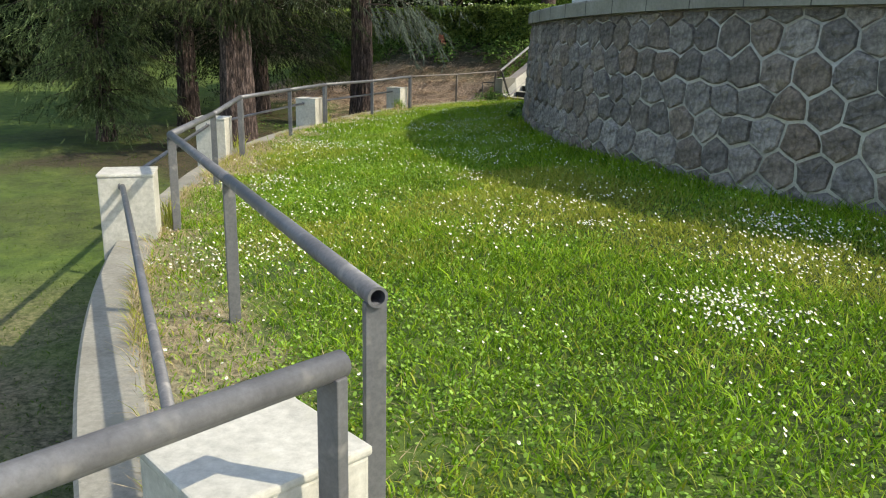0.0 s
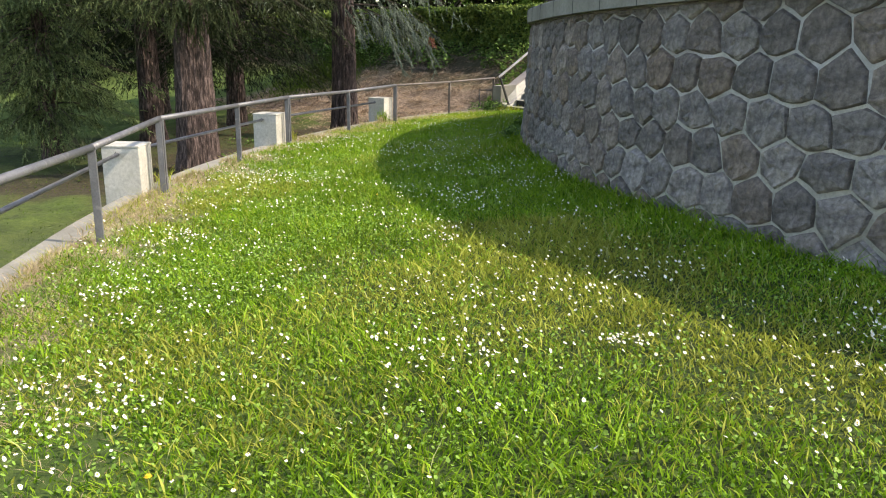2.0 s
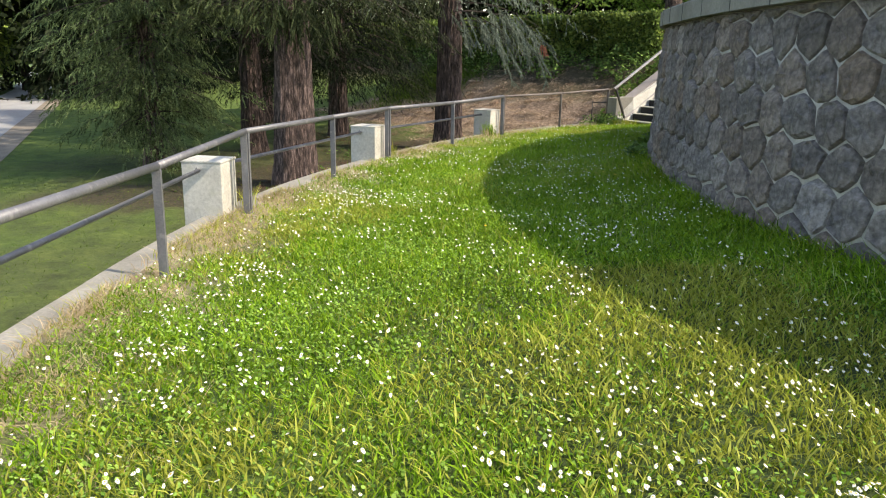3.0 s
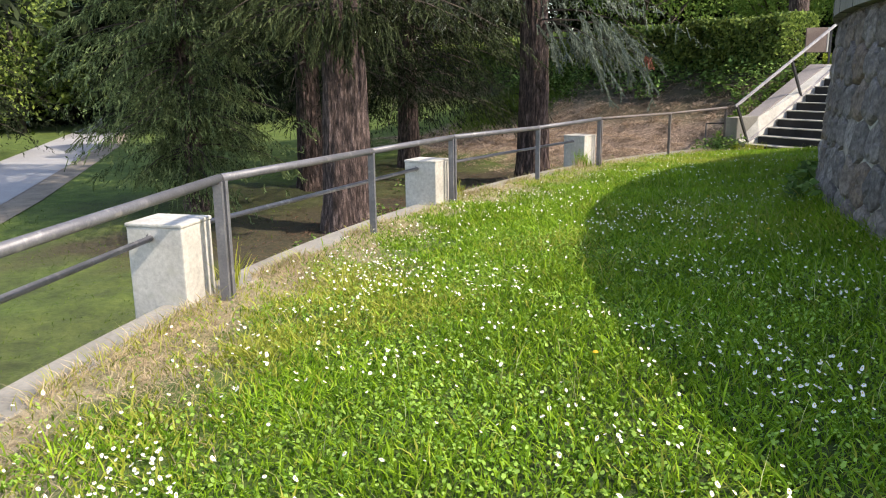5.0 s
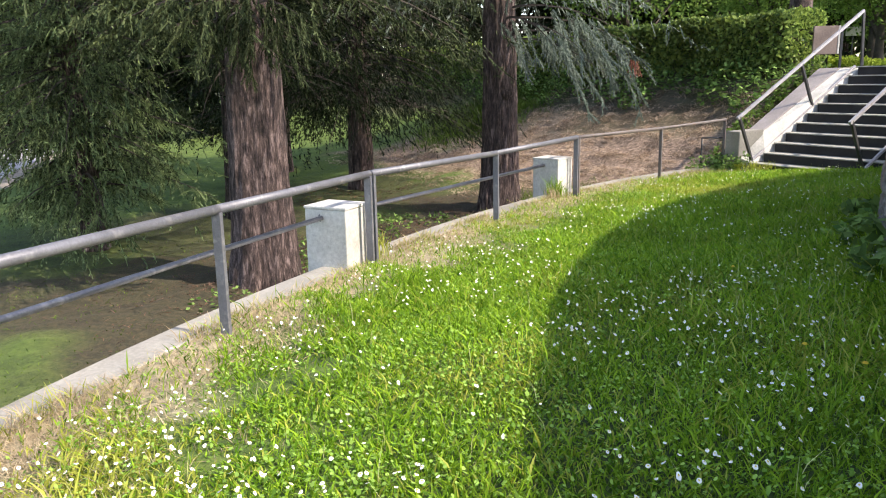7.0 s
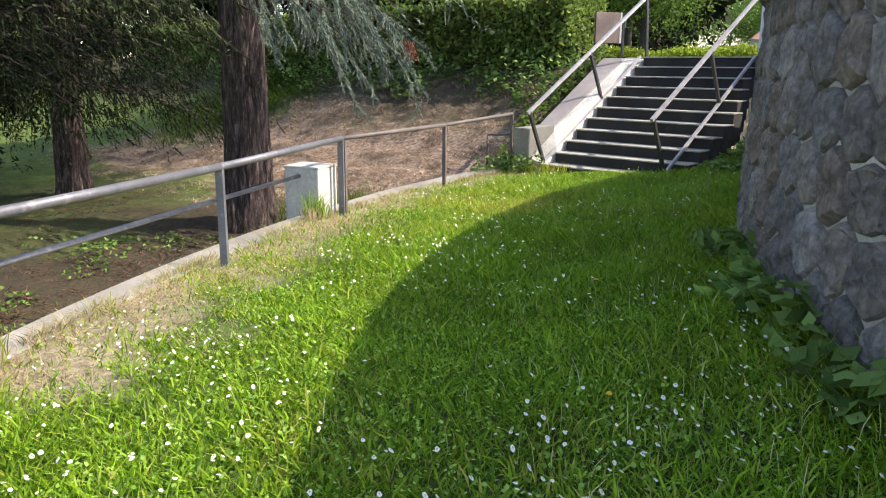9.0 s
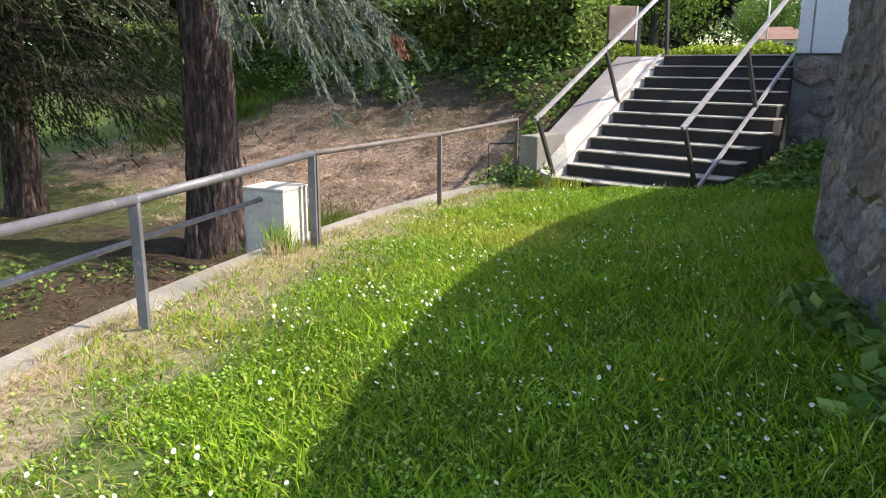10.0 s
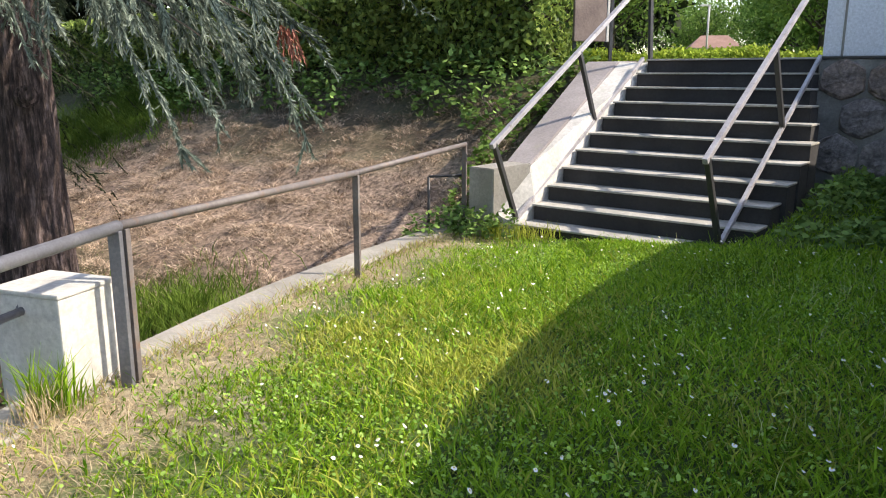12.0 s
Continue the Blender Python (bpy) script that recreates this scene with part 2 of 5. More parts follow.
def terrace(x, y):
    d = np.hypot(x - WC.x, y - WC.y) - WR
    near = 0.23 * np.clip((9.5 - y) / 7, 0, 1.15) * np.clip(d / 6, 0, 1)
    return 0.10 - 0.075 * np.clip(d, -0.6, 9) - 0.016 * (np.clip(y, -6, 60) - 9) + near


def bank(x, y):
    return (x - BANK_O.x) * BANK_N.x + (y - BANK_O.y) * BANK_N.y


def lower(x, y):
    s = bank(x, y)
    z = lerp_table(s, [(-30, -1.9), (-12, -1.6), (-5, -1.35), (-2.5, -1.05), (-0.3, -0.45), (1.5, 0.45), (3.2, 1.4), (6, 1.43), (60, 1.75), (400, 2.6)])
    return z


def wob(x, y, a):
    return a * (np.sin(2.1 * x + 0.7 * y) * np.cos(1.7 * y - 0.5 * x) + 0.5 * np.sin(5.3 * x + 1.1) * np.sin(4.7 * y))


ROAD = ((-11, -60), (-7.4, -10), (-9.2, 8.0), (-16.6, 22.4), (-20.6, 29.4), (-32.8, 50.7), (-51.5, 78))


def road_gap(x, y):
    """Distance to the road's middle line."""
    best = 1e6
    for (ax, ay), (bx, by) in zip(ROAD, ROAD[1:]):
        dx, dy = bx - ax, by - ay
        f = np.clip(((x - ax) * dx + (y - ay) * dy) / (dx * dx + dy * dy), 0, 1)
        best = np.minimum(best, np.hypot(x - ax - f * dx, y - ay - f * dy))
    return best


def height(x, y):
    r = np.hypot(x - KC.x, y - KC.y) - kerb_shift(x, y)
    inside = np.clip((KR - 0.06 - r) / 0.16, 0, 1)
    gate = np.clip(((x + 0.75) * 0.79 - (y - 2.3) * 0.6) / 0.16, 0, 1) * (y < 3.2)
    inside = np.maximum(inside, gate)
    low = lower(x, y) + np.clip((road_gap(x, y) - 3.2) / 2, 0, 1) * (wob(x, y, 0.05) + 0.035 * np.sin(7.3 * x + 2 * np.sin(3.1 * y)) * np.sin(6.1 * y + 1.5 * np.sin(2.7 * x)) * (np.abs(x) < 30))
    w = (x - S_L0.x) * S_W.x + (y - S_L0.y) * S_W.y
    d = (x - S_L0.x) * S_D.x + (y - S_L0.y) * S_D.y
    shoulder = np.clip(d + 0.1, 0, 3.3) * 0.15 * np.clip((w - 2.3) / 0.35, 0, 1) * np.clip((3.5 - w) / 0.9, 0, 1) * (d < 3.4)
    return low * (1 - inside) + (terrace(x, y) + wob(x, y, 0.008) + shoulder) * inside


def g(x, y):
    return float(height(np.array(float(x)), np.array(float(y))))


# ---- ground ----
def build_ground():
    rs = np.concatenate([np.linspace(0, 15, 7)[:-1], np.linspace(15, 21.3, 43)[:-1], [21.3, 21.45, 21.53, 21.61, 21.69, 21.9], np.linspace(22.2, 40, 60), 40 * 1.18 ** np.arange(1, 16)])
    th = np.concatenate([np.radians(np.linspace(95, 245, 360)), np.radians(np.linspace(245, 455, 40)[1:-1])])
    nr, nt = len(rs), len(th)
    R, T = np.meshgrid(rs, th, indexing="ij")
    shift = kerb_shift(KC.x + np.cos(T), KC.y + np.sin(T)) * np.clip(R / 20, 0, 1)
    X, Y = KC.x + (R + shift) * np.cos(T), KC.y + (R + shift) * np.sin(T)
    Z = height(X, Y)
    verts = np.stack([X, Y, Z], -1).reshape(-1, 3)
    i, j = np.meshgrid(np.arange(nr - 1), np.arange(nt), indexing="ij")
    jn = (j + 1) % nt
    faces = np.stack([i * nt + j, (i + 1) * nt + j, (i + 1) * nt + jn, i * nt + jn], -1).reshape(-1, 4)
    me = mesh_of("ground", verts, faces, MAT_GROUND, True)
    X, Y, R = X.ravel(), Y.ravel(), R.ravel()
    s = bank(X, Y)
    out = R > KR - 0.1
    n1 = np.array([noise.fractal(Vector((x * 0.35, y * 0.35, 0)), 1.0, 2.0, 4) for x, y in zip(X, Y)])
    n2 = np.array([noise.fractal(Vector((x * 1.7, y * 1.7, 3)), 1.0, 2.0, 3) for x, y in zip(X, Y)])
    dry_in = np.clip((R - (KR - np.interp(Y, [6, 10, 14], [0.75, 1.05, 1.25])) + n1 * 0.9 + n2 * 0.7) / 0.5, 0, 1) * 0.95
    dry_out = np.clip((s + 3.6 + n1) / 1.2, 0, 1) * np.clip((2.6 - s + n1) / 1.0, 0, 1) * np.clip((9.5 + n1 * 4 - np.hypot(X + 0.5, Y - 30)) / 3, 0, 1)
    dry_low = np.clip((11 - Y) / 5, 0, 1) * np.clip(0.6 + n1 * 1.2, 0, 1) * 0.8
    # Shade on the upper bank, put into the cover: less dry, more litter brown.
    bank_shade = np.clip((s - 0.2 + n1 * 1.2) / 1.0, 0, 1)
    red = np.where(out, np.maximum(dry_out * (1 - 0.45 * bank_shade), dry_low), 0)
    blue = np.where(out, 0, dry_in)
    near_tree = np.zeros_like(X)
    for tx, ty, tr, tw in ((-5.25, 20.3, 5.0, 0.95), (-6.0, 15.5, 4.5, 0.4), (-8, 19, 5, 0.15), (-3.6, 23.6, 4, 1.0), (-2.77, 25.9, 4.0, 1.0), (-6.6, 28.4, 4.0, 0.6), (-9.7, 22.5, 4.0, 0.4), (-7.7, 24.1, 4, 0.7)):
        near_tree = np.maximum(near_tree, tw * np.clip((tr - np.hypot(X - tx, Y - ty) + n1 * 2.5) / 2.0, 0, 1))
    green = np.where(out, np.maximum(near_tree * (1 - 0.5 * red) * 0.9, bank_shade * np.clip((s + 1) / 2, 0, 1) * (s < 5) * 0.75), 0)
    col = me.color_attributes.new("cover", "FLOAT_COLOR", "POINT")
    # Fourth channel: where the shade between the lawn's blades is coloured in.
    col.data.foreach_set("color", np.stack([red, green, blue, np.clip((KR - 2.1 - R + n2 * 0.4) / 0.9, 0, 1)], -1).astype(np.float32).ravel())
    ob = new("ground", me)
    return tagged(ob, "lawn terrace and lower grassland with dry banks", "ground", kind="structure")


ground = build_ground()


def ring_strip(name, c, r0, r1, a0, a1, n, zlo, zhi, mat, bevel=0.012, bulge=lambda x, y: 0.0):
    """A curved wall or kerb: zlo and zhi give the bottom and top at a place."""
    prof_n = 6
    verts, faces = [], []
    for k in range(n + 1):
        a = radians(a0 + (a1 - a0) * k / n)
        ca, sa = math.cos(a), math.sin(a)
        extra = bulge(c.x + ca, c.y + sa)
        def at(r, z):
            return (c.x + (r + extra) * ca, c.y + (r + extra) * sa, z)
        xm, ym = c.x + r1 * ca, c.y + r1 * sa
        lo, hi = zlo(xm, ym), zhi(xm, ym)
        verts += [at(r0, lo), at(r0, hi - bevel), at(r0 + bevel, hi), at(r1 - bevel, hi), at(r1, hi - bevel), at(r1, lo)]
    for k in range(n):
        for q in range(prof_n):
            p = (q + 1) % prof_n
            faces.append((k * prof_n + q, k * prof_n + p, (k + 1) * prof_n + p, (k + 1) * prof_n + q))
    faces.append(tuple(range(prof_n))[::-1])
    faces.append(tuple(n * prof_n + q for q in range(prof_n)))
    me = mesh_of(name, verts, faces, mat)
    bm = bmesh.new()
    bm.from_mesh(me)
    bmesh.ops.recalc_face_normals(bm, faces=bm.faces)
    bm.to_mesh(me)
    bm.free()
    return me


def kerb_top(x, y):
    return float(terrace(np.array(x), np.array(y))) + 0.035


A_END = angle_of(KC, 1.35, 27.0)
kerb = new("kerb", ring_strip("kerb", KC, KR - 0.33, KR, A_END, 225, 150, lambda x, y: float(lower(np.array(x), np.array(y))) - 0.4, kerb_top, MAT_CONCRETE, 0.02, kerb_shift))
tagged(kerb, "weathered concrete kerb on top of a low retaining edge", "kerb", kind="structure")


# ---- pillars and railing ----
def kerb_point(ang, r):
    a = radians(ang)
    return Vector((KC.x + r * math.cos(a), KC.y + r * math.sin(a)))


def pillar(p, turn, top):
    """A square concrete pillar on the kerb, with a shallow cap; its shaft goes down into the retaining edge."""
    z = kerb_top(p.x, p.y)
    e = empty("concrete_pillar", (p.x, p.y, z))
    tagged(e, "whitewashed concrete pillar standing on the kerb", "pillar", "pillars on the kerb")
    rot = Matrix.Rotation(radians(turn), 4, "Z")
    low = z - 1.3
    bm = bmesh.new()
    box(bm, Matrix.Translation((p.x, p.y, (low + top - 0.028) / 2)) @ rot, (0.46, 0.40, top - 0.028 - low), 0.012)
    part("shaft", bm, MAT_WHITE, e)
    bm = bmesh.new()
    box(bm, Matrix.Translation((p.x, p.y, top - 0.0138)) @ rot, (0.474, 0.414, 0.0276), 0.009)
    part("cap", bm, MAT_WHITE, e)
    return e, p, top


STEEL_R = 0.034


def post(parent, top, lean_dir, width=0.07, mat=None):
    x, y, z = top
    zb = g(x, y) - 0.15
    bm = bmesh.new()
    a = math.atan2(lean_dir[1], lean_dir[0])
    box(bm, Matrix.Translation((x, y, (z + zb) / 2 - 0.01)) @ Matrix.Rotation(a, 4, "Z"), (0.035, width, z - zb - 0.02), 0.004)
    part("post", bm, mat or MAT_STEEL, parent)


def rail_section(names_pts, radius=STEEL_R, mat=None):
    """One length of railing: a round handrail on flat posts."""
    pts = [Vector(p) for p in names_pts]
    e = empty("handrail", (pts[0].x, pts[0].y, g(pts[0].x, pts[0].y)))
    tagged(e, "grey painted steel pipe handrail on flat posts along the kerb", "railing", "railing sections")
    for k in range(len(pts) - 1):
        bm = bmesh.new()
        a, b = pts[k], pts[k + 1]
        d = (b - a).normalized()
        tube(bm, a - d * (0.03 if k == 0 else 0.0), b + d * (0.03 if k == len(pts) - 2 else 0.01), radius, 16, radius * 0.72)
        part("rail", bm, mat or MAT_STEEL, e)
    for k, p in enumerate(pts):
        q = pts[min(k + 1, len(pts) - 1)] - pts[max(k - 1, 0)]
        post(e, p, q, 0.055 if mat else 0.07, mat)
    return e


def shifted(n, other, d):
    a, b = Vector(RAIL_TOPS[n]), Vector(RAIL_TOPS[other])
    return a + (b - a).normalized() * d


def rails():
    t = RAIL_TOPS
    back = Vector(t["T"]) + Vector((-0.60, -0.79, 0.06)) * 3.2
    rail_section([back, Vector(t["T"])])
    rail_section([t["U"], t["V"], shifted("Y", "V", 0.03)])
    for a, b, c in (("Y", "Z", "A"), ("A", "B", "C"), ("C", "D", "E"), ("E", "F", "G")):
        rail_section([shifted(a, b, 0.038), t[b], shifted(c, b, 0.038)], 0.027 if a == "E" else STEEL_R, MAT_SHADESTEEL if a == "E" else None)


rails()
PILLAR_AT = {}
for key, off, out, top in (("Y", 0.55, -0.13, 0.40), ("A", 0.17, 0.01, 0.295), ("C", 0.22, -0.08, 0.225), ("E", 0.36, 0.22, 0.152)):
    x, y, z = RAIL_TOPS[key]
    ang = angle_of(KC, x, y) + off
    PILLAR_AT[key] = pillar(kerb_point(ang, KR + out), ang, top)
PILLAR_AT["T"] = pillar(Vector((-0.447, 2.075)), 223.5, kerb_top(-0.447, 2.075) + 0.588)


def lower_rail(a, b):
    pa, pb = PILLAR_AT[a], PILLAR_AT[b]
    joints = []
    for key, q in ((a, pa), (b, pb)):
        o = (q[1] - KC).normalized() * 0.06
        joints.append(Vector((q[1].x + o.x, q[1].y + o.y, q[2] - 0.112)) if key != "T" else Vector((-0.70, 2.22, q[2] - 0.168)))
    A3, B3 = joints
    d = (B3 - A3).normalized()
    e = empty("lower_rail", (A3 + B3) / 2)
    tagged(e, "thin grey steel rail set between two concrete pillars", "rail", "lower rails")
    bm = bmesh.new()
    tube(bm, A3 + d * 0.17, B3 - d * 0.17, 0.023, 12)
    bar = part("bar", bm, MAT_STEEL, e)
    for p, way in ((A3, d), (B3, -d)):
        bm = bmesh.new()
        tube(bm, p + way * 0.16, p + way * 0.20, 0.04, 12)
        part("flange", bm, MAT_STEEL, bar)


for a, b in (("T", "Y"), ("Y", "A"), ("A", "C"), ("C", "E")):
    lower_rail(a, b)


# ---- round stone wall ----
def wall_point(ang, z, out=0.0):
    a = radians(ang)
    r = WR - BATTER * z + out
    return Vector((WC.x + r * math.cos(a), WC.y + r * math.sin(a), z))


W0, W1 = 0.0, 360.0


def build_wall():
    verts, faces = [], []
    n = 240
    zs = [-0.6]
    for k in range(n + 1):
        a = W0 + (W1 - W0) * k / n
        top = wall_top(WC.x + math.cos(radians(a)), WC.y + math.sin(radians(a)))
        verts += [wall_point(a, zs[0]), wall_point(a, top), wall_point(a, top, -0.5), wall_point(a, zs[0], -0.5)]
    for k in range(n):
        for q in range(4):
            p = (q + 1) % 4
            faces.append((k * 4 + q, k * 4 + p, (k + 1) * 4 + p, (k + 1) * 4 + q))
    faces += [(0, 1, 2, 3), (n * 4 + 3, n * 4 + 2, n * 4 + 1, n * 4)]
    me = mesh_of("wall_round", verts, faces, MAT_MORTAR, True)
    w = new("wall_round", me)
    return tagged(w, "curved retaining wall of dark hexagonal stones in pale mortar", "wall", kind="structure")


wall_round = build_wall()
coping = new("coping", ring_strip("coping", WC, WR - 0.75, WR + 0.03, W0, W1, 240, wall_top, lambda x, y: wall_top(x, y) + 0.2, MAT_COPING, 0.02))
tagged(coping, "grey concrete coping on the round wall", "coping", kind="structure")


def coping_joints():
    """Open seams between the lengths of coping, each a thin strip of dark mortar."""
    for k in range(26):
        a = radians(150 + 3.4 * k)
        ca, sa = math.cos(a), math.sin(a)
        z = wall_top(WC.x + ca, WC.y + sa) + 0.1
        bm = bmesh.new()
        r = WR - 0.335
        box(bm, Matrix.Translation((WC.x + r * ca, WC.y + r * sa, z)) @ Matrix.Rotation(a, 4, "Z"), (0.736, 0.012, 0.206), 0.002)
        part("seam", bm, MAT_DARKSTEEL, coping)


coping_joints()


def terrace_deck():
    n = 96
    verts = [(WC.x + (WR - 0.7) * math.cos(k * math.tau / n), WC.y + (WR - 0.7) * math.sin(k * math.tau / n), z) for z in (WALL_TOP + 0.12, WALL_TOP - 0.2) for k in range(n)]
    faces = [tuple(range(n)), tuple(range(2 * n - 1, n - 1, -1))] + [(k, n + k, n + (k + 1) % n, (k + 1) % n) for k in range(n)]
    ob = new("terrace_deck", mesh_of("terrace_deck", verts, faces, MAT_CONCRETE))
    tagged(ob, "plain concrete terrace within the round wall", "terrace", kind="structure")


terrace_deck()


# ---- stairs ----
S_EXTRA = (0.22, 0.24, 0.28, 0.32, 0.34, 0.36, 0.3, 0.2, 0.1, 0.0, -0.02)
RISE, RUN, NSTEP = 0.1785, 0.315, 11
Z0 = -0.325
S_ROT = Matrix.Rotation(math.atan2(S_W.y, S_W.x), 4, "Z")


def st(w, d, z):
    """A place by the stairs: w across from the left edge, d along the climb, z up."""
    q = S_L0 + S_W * w + S_D * d
    return Vector((q.x, q.y, z))


def build_stairs():
    rng = random.Random(4)
    e = empty("staircase", (*S_L0, Z0 - 0.2))
    tagged(e, "outdoor concrete staircase with pale treads and risers darkened for shade", "stairs")
    for k in range(NSTEP):
        z = Z0 + RISE * k
        depth = RUN + 0.05 if k < NSTEP - 1 else 2.2
        full = S_LEN + S_EXTRA[k] - rng.random() * 0.05
        bm = bmesh.new()
        box(bm, Matrix.Translation(st(full / 2, RUN * k + depth / 2, z - 0.011)) @ S_ROT, (full, depth, 0.022), 0.005)
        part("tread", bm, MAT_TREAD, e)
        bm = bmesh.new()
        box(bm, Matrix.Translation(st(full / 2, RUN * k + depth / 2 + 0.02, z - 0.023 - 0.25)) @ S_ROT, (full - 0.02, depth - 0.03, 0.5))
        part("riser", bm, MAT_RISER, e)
    return e


staircase = build_stairs()


def prism(sections):
    """A solid run through equal rings of points."""
    bm = bmesh.new()
    rows = [[bm.verts.new(p) for p in ring] for ring in sections]
    n = len(rows[0])
    for a, b in zip(rows, rows[1:]):
        for k in range(n):
            bm.faces.new((a[k], a[(k + 1) % n], b[(k + 1) % n], b[k]))
    bm.faces.new(rows[0])
    bm.faces.new(rows[-1][::-1])
    bmesh.ops.recalc_face_normals(bm, faces=bm.faces)
    bmesh.ops.bevel(bm, geom=bm.edges[:], offset=0.01, segments=2, affect="EDGES")
    return bm


def cheek():
    """The sloping flank along the stairs: front block, sloping top and a battered side towards the steps."""
    e = empty("stair_flank", st(-0.4, 0.2, Z0))
    tagged(e, "pale concrete flank sloping up beside the outdoor stairs", "stair flank")
    block = [(-0.64, 0.0, 0.25), (-0.30, -0.02, 0.25), (-0.09, 0.42, 0.29), (-0.42, 0.43, 0.29)]
    # Darker concrete than the side: the front's shade is put into its colour.
    part("front_block", prism([[st(w, d, -0.9) for w, d, z in block], [st(w, d, z) for w, d, z in block]]), MAT_CONCRETE, e)
    ends = ((0.425, -0.425, -0.103, 0.285), (3.3, -0.96, -0.47, 1.435), (3.9, -0.96, -0.47, 1.44))
    part("sloping_top", prism([[st(a, d, -0.9), st(a, d, z), st(b, d, z), st(b, d, -0.9)] for d, a, b, z in ends]), MAT_SLAB, e)
    ends = ((0.02, -0.29, -0.26, Z0 - 0.02), (0.425, -0.10, 0.265, Z0 + 0.16), (3.3, -0.467, 1.42, 1.41), (3.9, -0.467, 1.425, 1.42))
    part("side_face", prism([[st(b, d, -0.9), st(b, d, z), st(-0.012, d, zt), st(-0.012, d, -0.9)] for d, b, z, zt in ends]), MAT_WHITE, e)


MAT_SLAB = two_scale("lilac_grey_concrete", (0.20, 0.18, 0.18), (0.33, 0.30, 0.295), 1.2, 34, 0.9, 0.5, 0.006, stain=(0.25, 0.24, 0.2))
cheek()


def flat_bar(a, b, wide, thick, name, parent, mat):
    """A flat steel bar from a to b, its wide side facing across the stairs."""
    a, b = Vector(a), Vector(b)
    d = (b - a).normalized()
    side = d.cross(Vector((0, 0, 1)))
    if side.length < 0.3:
        side = Vector((S_W.x, S_W.y, 0))
    side.normalize()
    up = side.cross(d).normalized()
    m = Matrix((side, d, up)).transposed().to_4x4()
    bm = bmesh.new()
    box(bm, Matrix.Translation((a + b) / 2) @ m, (thick, (b - a).length, wide), 0.004)
    return part(name, bm, mat, parent)


def stair_rail(w, lean_w, top_end, third):
    e = empty("stair_railing", st(w, 0, Z0))
    tagged(e, "steel stair railing with leaning dark posts and pale worn bars", "railing", "stair railings")
    slope = 0.552
    def rail_at(d):
        return st(w + lean_w, d - 0.36, 0.54 + slope * d)
    def foot_at(d):
        return st(w, d + 0.04, Z0 + 0.02 + 0.567 * d)
    flat_bar(rail_at(-0.02), rail_at(top_end), 0.055, 0.05, "top_bar", e, MAT_STAIRBAR)
    flat_bar(foot_at(-0.05), foot_at(3.12), 0.05, 0.04, "lower_bar", e, MAT_STAIRBAR)
    for d in (0.03, 1.78):
        a, b = foot_at(d), rail_at(d)
        q = (b - a).to_track_quat("Z", "Y").to_matrix().to_4x4()
        bm = bmesh.new()
        box(bm, Matrix.Translation((a + b) / 2) @ q, (0.05, 0.05, (b - a).length), 0.005)
        part("post", bm, MAT_DARKSTEEL, e)
    if third:
        a, b = st(w, 3.40, 1.42), rail_at(top_end)
        bm = bmesh.new()
        q = (b - a).to_track_quat("Z", "Y").to_matrix().to_4x4()
        box(bm, Matrix.Translation((a + b) / 2) @ q, (0.05, 0.05, (b - a).length), 0.005)
        part("post", bm, MAT_DARKSTEEL, e)
    return e


MAT_STAIRBAR = two_scale("worn_pale_steel_bar", (0.28, 0.27, 0.29), (0.42, 0.41, 0.43), 5, 50, 0.55, 0.15, 0.002, 0.2, stain=(0.2, 0.17, 0.15))
stair_rail(-0.05, -0.03, 3.7, True)
stair_rail(S_LEN - 0.02, -0.03, 3.5, False)


def hoop():
    gx, gy, gz = RAIL_TOPS["G"]
    e = empty("pipe_hoop", (1.3, 27.35, g(1.3, 27.35)))
    tagged(e, "small dark steel hoop beside the railing end", "hoop")
    for a, b in (((1.22, 27.29, -0.7), (1.22, 27.29, 0.08)), ((1.22, 27.29, 0.08), (gx - 0.04, gy, 0.08))):
        bm = bmesh.new()
        tube(bm, a, b, 0.016, 10)
        part("bar", bm, MAT_DARKSTEEL, e)


hoop()


# ---- building corner, end wall, board ----
def upright_slab(a, b, z0, z1, thick, name, mat, bevel=0.01):
    a, b = Vector(a), Vector(b)
    d = (b - a).normalized()
    bm = bmesh.new()
    mid = (a + b) / 2 + Vector((-d.y, d.x)) * thick / 2
    box(bm, Matrix.Translation((*mid, (z0 + z1) / 2)) @ Matrix.Rotation(math.atan2(d.y, d.x), 4, "Z"), ((b - a).length, thick, z1 - z0), bevel)
    return bm


END_A = st(2.15, 3.2, 0).xy
END_B = END_A + S_W * 3.6
wall_end = part("wall_end", upright_slab(END_A, END_B, -0.8, 1.44, 0.6, "wall_end", MAT_MORTAR), two_scale("dark_mortar", (0.13, 0.13, 0.125), (0.26, 0.255, 0.245), 3.0, 40, 0.9, 0.5, 0.006))
tagged(wall_end, "low dark stone wall beside the stairs", "wall", kind="structure")
house = empty("plaster_wall", (*(END_A + S_W * 1.6 + S_D * 0.2), 1.44))
tagged(house, "pale blue grey plastered wall standing on the stone wall", "wall")
part("front_wall", upright_slab(END_A + S_W * 0.02 + S_D * 0.03, END_B + S_D * 0.03, 1.47, 2.55, 0.4, "w", MAT_PLASTER), MAT_PLASTER, house)
part("drip_edge", upright_slab(END_A - S_W * 0.02 - S_D * 0.02, END_B - S_D * 0.02, 1.442, 1.468, 0.46, "w", MAT_DARKSTEEL, 0.004), MAT_DARKSTEEL, house)
